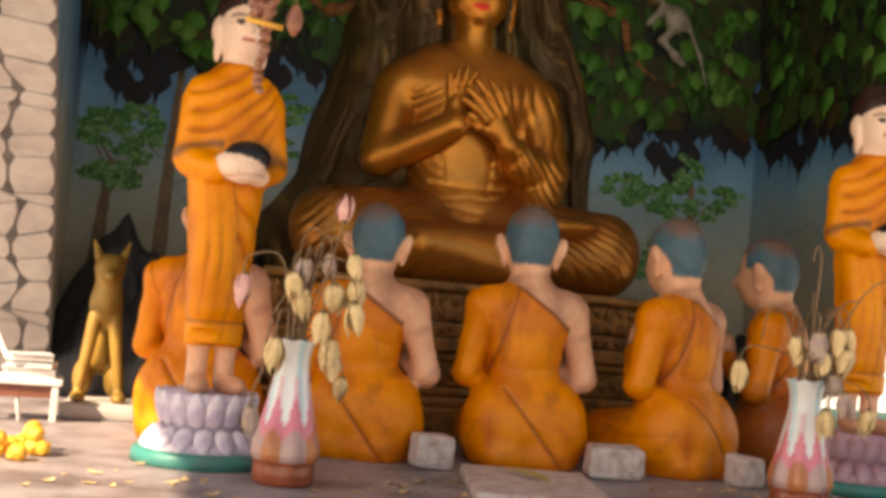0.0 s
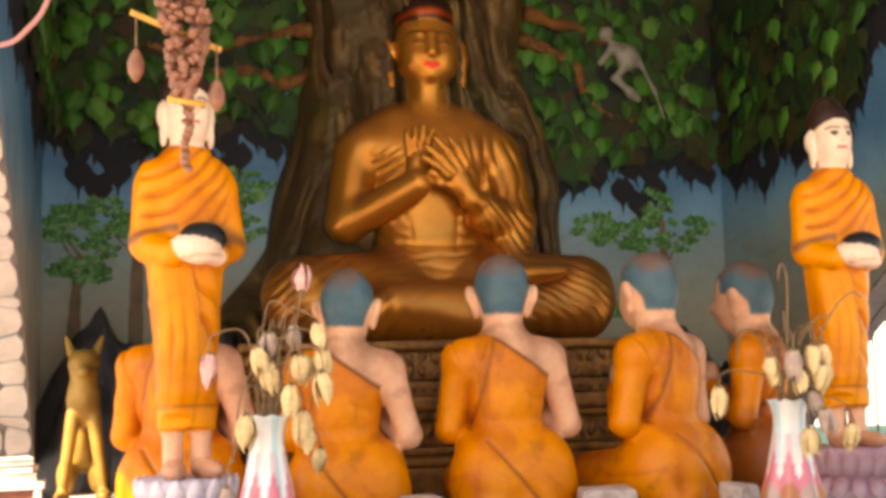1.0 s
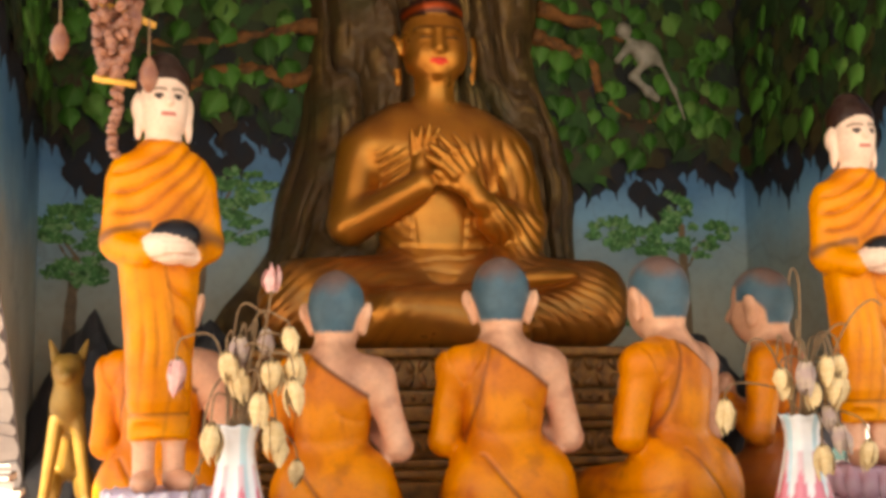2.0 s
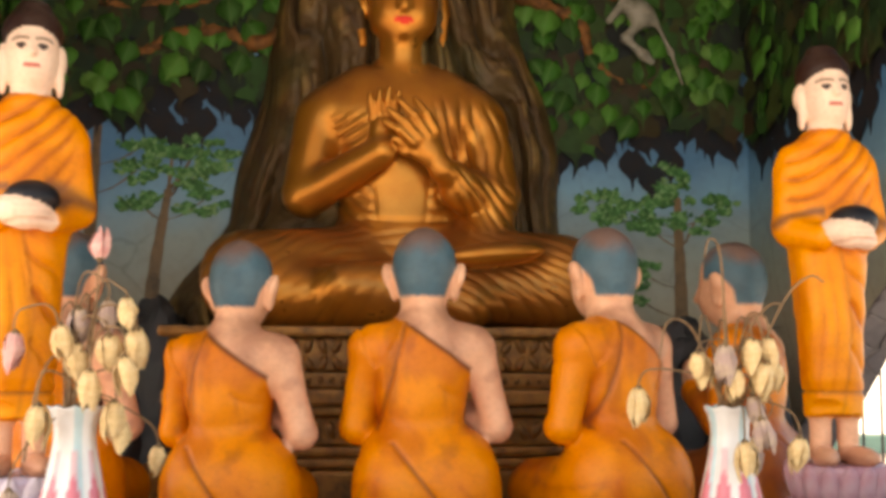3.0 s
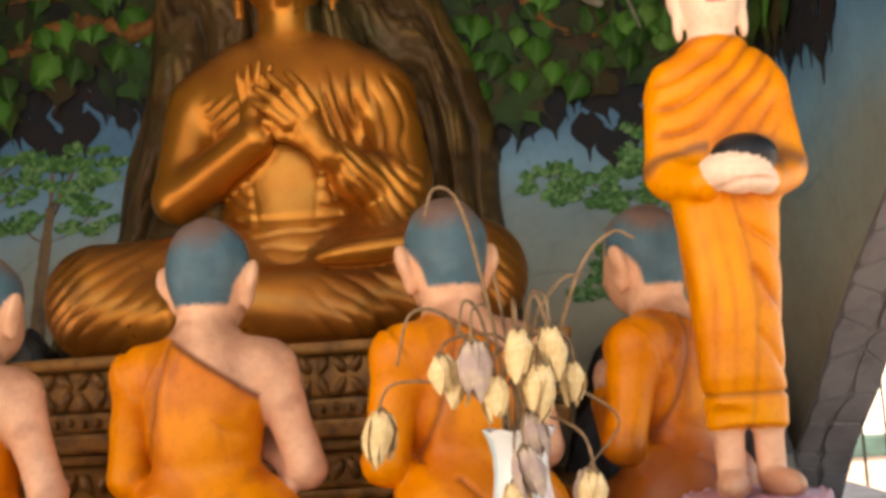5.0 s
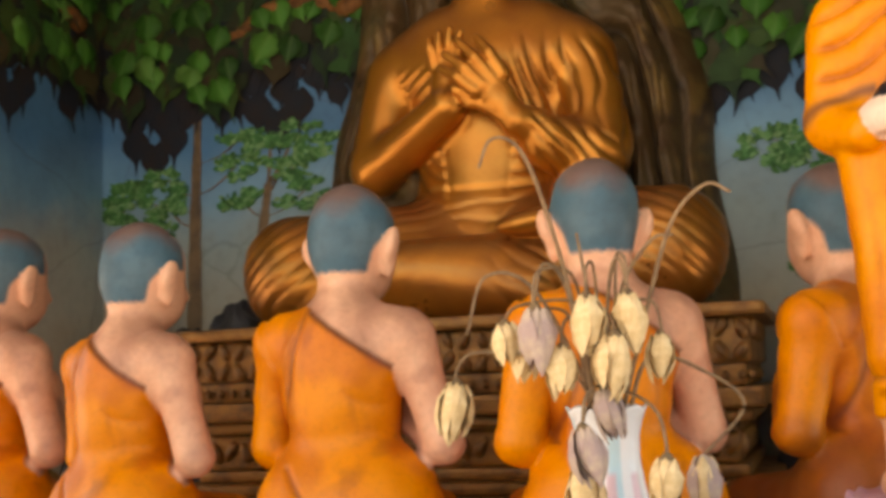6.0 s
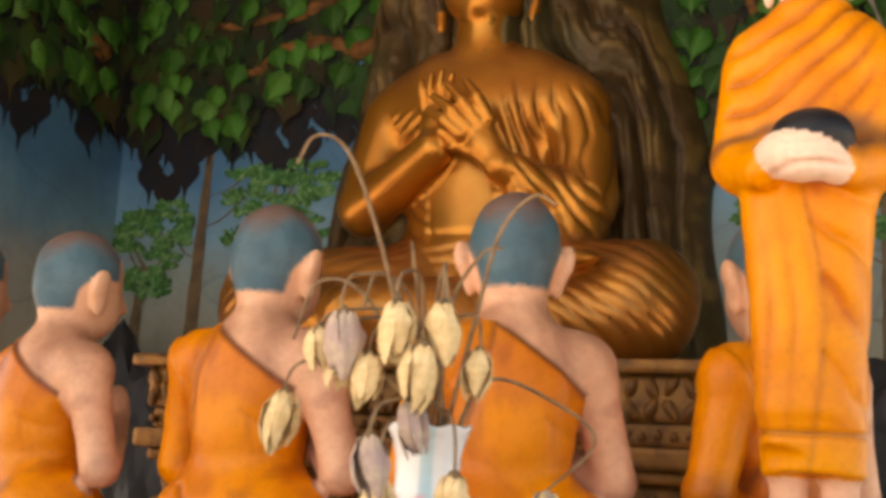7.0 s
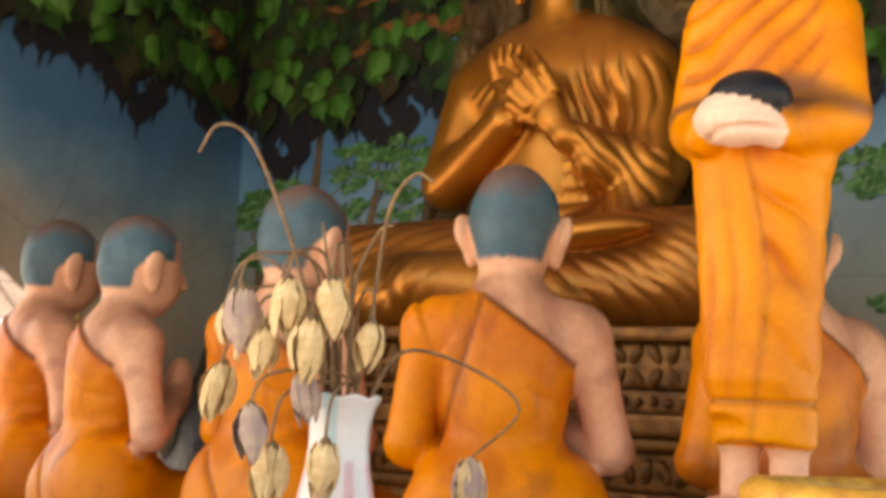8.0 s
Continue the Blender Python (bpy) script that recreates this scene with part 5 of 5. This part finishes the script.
lotus((0.155, 2.16, 1.215), (0.065, 2.194, 1.335), bud_pink, 0.04, (0, 6), 0.72, seed=91)

LOW_BUD = (1.305, 2.325, 1.16)
HOOKS = (((1.215, 2.19, 1.2), (1.208, 2.165, 1.28), (1.197, 2.14, 1.362), (1.18, 2.1, 1.45), (1.165, 2.08, 1.482), (1.147, 2.063, 1.483), (1.137, 2.053, 1.455)),
         ((1.235, 2.2, 1.2), (1.27, 2.18, 1.31), (1.305, 2.15, 1.4), (1.341, 2.139, 1.434), (1.365, 2.139, 1.425)),
         ((1.225, 2.19, 1.2), (1.215, 2.18, 1.32), (1.206, 2.17, 1.4)),
         ((1.23, 2.2, 1.2), (1.245, 2.18, 1.33), (1.28, 2.17, 1.385), (1.305, 2.16, 1.39)),
         ((1.22, 2.21, 1.2), (1.16, 2.18, 1.34), (1.11, 2.16, 1.36), (1.09, 2.15, 1.3)),
         ((1.22, 2.2, 1.2), (1.235, 2.17, 1.33), (1.25, 2.15, 1.37), (1.262, 2.14, 1.33)),
         ((1.21, 2.2, 1.2), (1.19, 2.19, 1.34), (1.17, 2.17, 1.37), (1.16, 2.16, 1.33)),
         ((1.24, 2.21, 1.2), (1.262, 2.25, 1.27), (1.31, 2.32, 1.255), (1.352, 2.345, 1.215), (1.305, 2.325, 1.16)),
         ((0.17, 2.17, 1.2), (0.19, 2.15, 1.33), (0.2, 2.14, 1.4), (0.185, 2.13, 1.38)),
         ((0.17, 2.17, 1.2), (0.15, 2.15, 1.3), (0.12, 2.13, 1.26), (0.105, 2.12, 1.14)))
low = tagged(new("dried_lotus"), "withered purple-brown lotus bud on a dry stem", "flower", "dried lotus")
low_bud = hold("bud", CORES["faded_purple_petal"], low, pose(*LOW_BUD) @ Matrix.Scale(0.72, 4))
for k in range(6):
    hold("petal", PETALS["faded_purple_petal" if k % 2 else "dried_petal"][k % 4], low_bud, pose(0, 0, 0, 0, 0, 60 * k))
for k, line in enumerate(HOOKS):
    pts = curve_points(line, 7)
    tagged(part("dry_stem", tube(pts, [0.0026 - 0.0011 * i / len(pts) for i in range(len(pts))], 6), stem_mat, None, smooth=True), "bare dried lotus stem curling out of the vase", "stem", "bare stems")


# ---- small things on the platform ----
pale_speckle = material("speckled_tile", (0.56, 0.46, 0.42), 0.6, 0, (0.36, 0.23, 0.19), 34, 0.3, 120)
white_card = material("white_card", (0.75, 0.73, 0.7), 0.6, 0, (0.6, 0.55, 0.5), 9, 0.1, 60)
red_wood = material("red_brown_wood", (0.22, 0.07, 0.04), 0.5, 0, (0.12, 0.04, 0.025), 12, 0.3, 60)
wicker = material("gold_wicker", (0.7, 0.36, 0.05), 0.4, 0, (0.42, 0.17, 0.02), 40, 0.3, 120)
marigold = material("marigold", (0.85, 0.35, 0.03), 0.6, 0, (0.8, 0.5, 0.06), 30, 0.3, 120)

tile = part("stone_tile", box(-0.13, -0.19, 0, 0.13, 0.19, 0.022, 0.005), pale_speckle, None, m=pose(0.665, 2.23, TOP, 0, 0, -8))
yellow_leaf = material("yellowed_leaf", (0.42, 0.33, 0.04), 0.6, 0, (0.28, 0.2, 0.03), 40, 0.3, 120)
blade = bmesh.new()
for step_k in range(9):
    u, half = step_k / 8, 0.011 * math.sin(math.pi * (0.06 + 0.9 * step_k / 8))
    blade.verts.new((-half, 0.15 * u, 0.003 + 0.006 * math.sin(3.1 * u)))
    blade.verts.new((half, 0.15 * u, 0.005 + 0.006 * math.sin(3.1 * u)))
blade.verts.ensure_lookup_table()
for step_k in range(8):
    blade.faces.new([blade.verts[2 * step_k + i] for i in (0, 1, 3, 2)])
tagged(part("fallen_leaf", blade, yellow_leaf, None, smooth=True, m=pose(0.7, 2.22, TOP + 0.022, 0, 0, 24)), "long yellowed leaf lying on the stone tile", "leaf")
tagged(tile, "speckled pinkish stone tile lying on the platform", "tile")
for x, y, w, d, h, rz in ((0.508, 2.49, 0.085, 0.07, 0.075, 8), (0.93, 2.5, 0.125, 0.08, 0.072, -6), (1.25, 2.5, 0.07, 0.07, 0.07, 12)):
    bm = box(-w / 2, -d / 2, 0, w / 2, d / 2, h, 0.012)
    for v in bm.verts:
        v.co += 0.006 * noise.noise_vector(v.co * 30 + Vector((x * 9, 0, 0)))
        v.co.z = max(0, v.co.z)
    tagged(part("stone_block", bm, pale_speckle, None, m=pose(x, y, TOP, 0, 0, rz)), "rough pale stone block on the platform floor", "block", "stone blocks")

tray = tagged(new("low_table"), "low red-brown wooden stand with pale edges", "stand")
tray.matrix_basis = pose(-0.41, 2.93, TOP, 0, 0, 6)
part("top", box(-0.09, -0.06, 0.085, 0.09, 0.06, 0.1, 0.003), white_card, tray, "pale worn top")
part("apron", box(-0.08, -0.05, 0.055, 0.08, 0.05, 0.085), red_wood, tray)
for sx in (-1, 1):
    for sy in (-1, 1):
        part("leg", box(sx * 0.075 - 0.008, sy * 0.048 - 0.008, 0, sx * 0.075 + 0.008, sy * 0.048 + 0.008, 0.085, 0.002), white_card, tray)
for k, (x, w, d, h, z, rz) in enumerate(((-0.4, 0.12, 0.085, 0.022, 0.1, 10), (-0.395, 0.11, 0.08, 0.018, 0.122, -4), (-0.4, 0.1, 0.075, 0.016, 0.14, 16))):
    bk = tagged(new("book"), "closed book with a pale cover, lying flat", "book", "stacked books")
    bk.matrix_basis = pose(x, 2.93, TOP + z, 0, 0, rz)
    part("page_block", box(-w / 2 + 0.004, -d / 2 + 0.004, 0.002, w / 2 - 0.001, d / 2 - 0.004, h - 0.002), white_card, bk)
    part("cover", box(-w / 2, -d / 2, h - 0.002, w / 2, d / 2, h, 0.0006), white_card if k != 1 else rock_dark, bk)
    part("cover", box(-w / 2, -d / 2, 0, w / 2, d / 2, 0.002, 0.0006), white_card if k != 1 else rock_dark, bk)
tagged(part("white_stick", tube(((-0.5, 2.9, 1.2), (-0.43, 2.92, 1.06), (-0.40, 2.86, TOP)), 0.006, 8), white_card, smooth=True), "white stick leaning beside the low stand", "stick")

gar = tagged(new("flower_garland"), "heap of orange and yellow marigold garland", "garland")
gr = random.Random(3)
for k in range(16):
    bm = bmesh.new()
    bmesh.ops.create_icosphere(bm, subdivisions=2, radius=0.017)
    for v in bm.verts:
        v.co *= 1 + 0.22 * noise.noise(v.co * 160 + Vector((k, 0, 0)))
    part("flower_head", bm, marigold, gar, m=Matrix.Translation((-0.33 + gr.uniform(-0.05, 0.05), 2.34 + gr.uniform(-0.09, 0.09), TOP + 0.016 + (0.024 if k > 10 else 0))))

bas = tagged(new("wicker_basket"), "golden woven basket with a thick rim", "basket")
bas.matrix_basis = pose(1.80, 2.13, TOP)
for k in range(9):
    z = 0.012 + 0.024 * k
    rr = 0.075 + 0.035 * (k / 8)
    ring = [(rr * math.cos(a * math.pi / 18) * (1 + 0.012 * math.cos(9 * a * math.pi / 18 * 2 + k * math.pi)), rr * math.sin(a * math.pi / 18) * (1 + 0.012 * math.cos(9 * a * math.pi / 18 * 2 + k * math.pi)), z) for a in range(37)]
    part("weave" if k < 8 else "rim", tube(ring, 0.0125 if k < 8 else 0.014, 7, False), wicker, bas, smooth=True)
for k in range(18):
    a = k * math.pi / 9
    part("upright", tube(((0.076 * math.cos(a), 0.076 * math.sin(a), 0.004), (0.112 * math.cos(a), 0.112 * math.sin(a), 0.205)), 0.0045, 6), wicker, bas, smooth=True)
part("bottom", lathe([(0.072, 0.0), (0.076, 0.008)], 24), wicker, bas)


# ---- hanging ornament under the roof, and its cord ----
# fallen petals and crumbs on the platform
def litter():
    rng = random.Random(23)
    bm = bmesh.new()
    for k in range(95):
        cx, cy = rng.choice(((0.28, 2.3, 0.2), (1.3, 2.42, 0.2), (0.6, 2.2, 0.35), (1.0, 2.4, 0.35), (0.0, 2.1, 0.25)))[:2]
        x, y = cx + rng.gauss(0, 0.13), cy + rng.gauss(0, 0.08)
        if not (-0.3 < x < 1.7 and 1.95 < y < 2.56):
            continue
        a, r = rng.uniform(0, 6.3), rng.uniform(0.004, 0.013)
        c, q = math.cos(a), math.sin(a)
        ring = []
        for u, v, h in ((-1.6, 0, 0.5), (-0.5, 0.7, 0.35), (0.7, 0.6, 0.5), (1.5, 0, 1.0), (0.7, -0.6, 0.5), (-0.5, -0.7, 0.35)):
            ring.append(bm.verts.new((x + r * (c * u - q * v), y + r * (q * u + c * v), TOP + 0.0005 + r * h * 0.7)))
        mid = bm.verts.new((x, y, TOP + 0.0006))
        for i in range(6):
            bm.faces.new((mid, ring[i], ring[(i + 1) % 6]))
    tagged(part("fallen_petals", bm, bud_cream, None, "", True), "dry curled petals and crumbs scattered over the platform", "petals", kind="stuff")


litter()

shell = material("shell_brown", (0.2, 0.065, 0.03), 0.35, 0, (0.34, 0.15, 0.09), 60, 0.3, 150)
orn = tagged(new("hanging_ornament"), "brown hanging ornament of strung shells and wooden bars", "ornament")
orx, ory = 0.034, 1.43
part("cord", tube(((orx, ory, 1.75), (orx, ory, H)), 0.002, 6), stem_mat, orn)
sh = random.Random(5)
bm = bmesh.new()
bmesh.ops.create_icosphere(bm, subdivisions=2, radius=0.0062)
for v in bm.verts:
    v.co = Vector((v.co.x, v.co.y * 0.6, v.co.z * 1.25)) * (1 + 0.15 * noise.noise(v.co * 260))
bead_me = bpy.data.meshes.new("shell")
bm.to_mesh(bead_me)
bm.free()
bead_me.materials.append(shell)
bead_me.polygons.foreach_set("use_smooth", [True] * len(bead_me.polygons))
for k in range(230):
    z = 1.635 + 0.16 * sh.random()
    wv = 0.012 + 0.16 * (z - 1.635)
    hold("shell", bead_me, orn, pose(orx + sh.uniform(-wv, wv), ory + sh.uniform(-wv, wv), z, sh.uniform(0, 360), sh.uniform(0, 360), 0))
for k in range(14):
    hold("shell", bead_me, orn, pose(orx + 0.004 + sh.uniform(-0.004, 0.004), ory, 1.548 + 0.0065 * k, sh.uniform(0, 360), 0, 0))
part("bar", tube(((orx - 0.065, ory, 1.742), (orx + 0.045, ory + 0.01, 1.7)), 0.004, 8), wicker, orn, smooth=True)
part("bar", tube(((orx - 0.02, ory - 0.01, 1.632), (orx + 0.025, ory, 1.628)), 0.004, 8), wicker, orn, smooth=True)
for tx, tz, top in ((-0.024, 1.69, 1.738), (0.073, 1.655, 1.705), (0.055, 1.72, 1.76)):
    part("string", tube(((tx, ory, tz), (tx, ory, top)), 0.0012, 5), stem_mat, orn)
    part("pendant", lathe([(0.003, -0.035), (0.0095, -0.024), (0.0105, -0.012), (0.006, 0.0), (0.002, 0.006)], 12), shell, orn, smooth=True, m=pose(tx, ory, tz))
tagged(part("cord", tube(curve_points(((-0.3, 1.43, 1.685), (-0.185, 1.43, 1.694), (-0.15, 1.43, 1.717), (-0.128, 1.43, 1.753), (-0.116, 1.43, 1.82), (-0.11, 1.43, 2.2), (-0.11, 1.43, H)), 8), 0.003, 8), material("pink_cord", (0.5, 0.22, 0.2), 0.5), smooth=True), "thin pinkish cord hanging from the roof", "cord")


# ---- outside, beyond the right-hand wall ----
white_wall = material("white_wall_paint", (0.8, 0.78, 0.74), 0.8, 0, (0.66, 0.62, 0.56), 2, 0.2, 20)
band_teal = material("dull_teal_paint", (0.05, 0.1, 0.09), 0.7, 0, (0.03, 0.06, 0.055), 3, 0.2, 20)
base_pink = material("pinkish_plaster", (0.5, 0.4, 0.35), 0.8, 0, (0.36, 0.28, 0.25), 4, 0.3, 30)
iron = material("dark_iron", (0.03, 0.025, 0.025), 0.5, 0.4, (0.06, 0.035, 0.025), 30, 0.2, 100)
tagged(part("boundary_wall", box(2.5, 13.0, 0, 14, 13.25, 4.0), white_wall), "tall white-painted boundary wall in the sun", "wall", kind="structure")
low_wall = tagged(new("low_wall"), "low garden wall, pinkish base under a dull teal band", "wall")
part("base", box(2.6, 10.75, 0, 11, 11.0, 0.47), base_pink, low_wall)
part("band", box(2.58, 10.72, 0.47, 11.02, 11.03, 0.64, 0.02), band_teal, low_wall, "dull teal painted band")
fence = tagged(new("iron_fence"), "thin dark iron bar fence beside the shrine", "fence")
for k in range(24):
    part("bar", tube(((2.42 + 0.085 * k, 5.2, 0.0), (2.42 + 0.085 * k, 5.2, 2.0)), 0.006, 8), iron, fence)
for z in (0.25, 1.9):
    part("rail", box(2.4, 5.19, z, 4.45, 5.21, z + 0.03), iron, fence)

rim_stones(wall_left, LEFT, -0.385, 0.2, -1, stone)
rim_stones(wall_right, RIGHT, 1.875, 0.13, 1, shaded_stone)
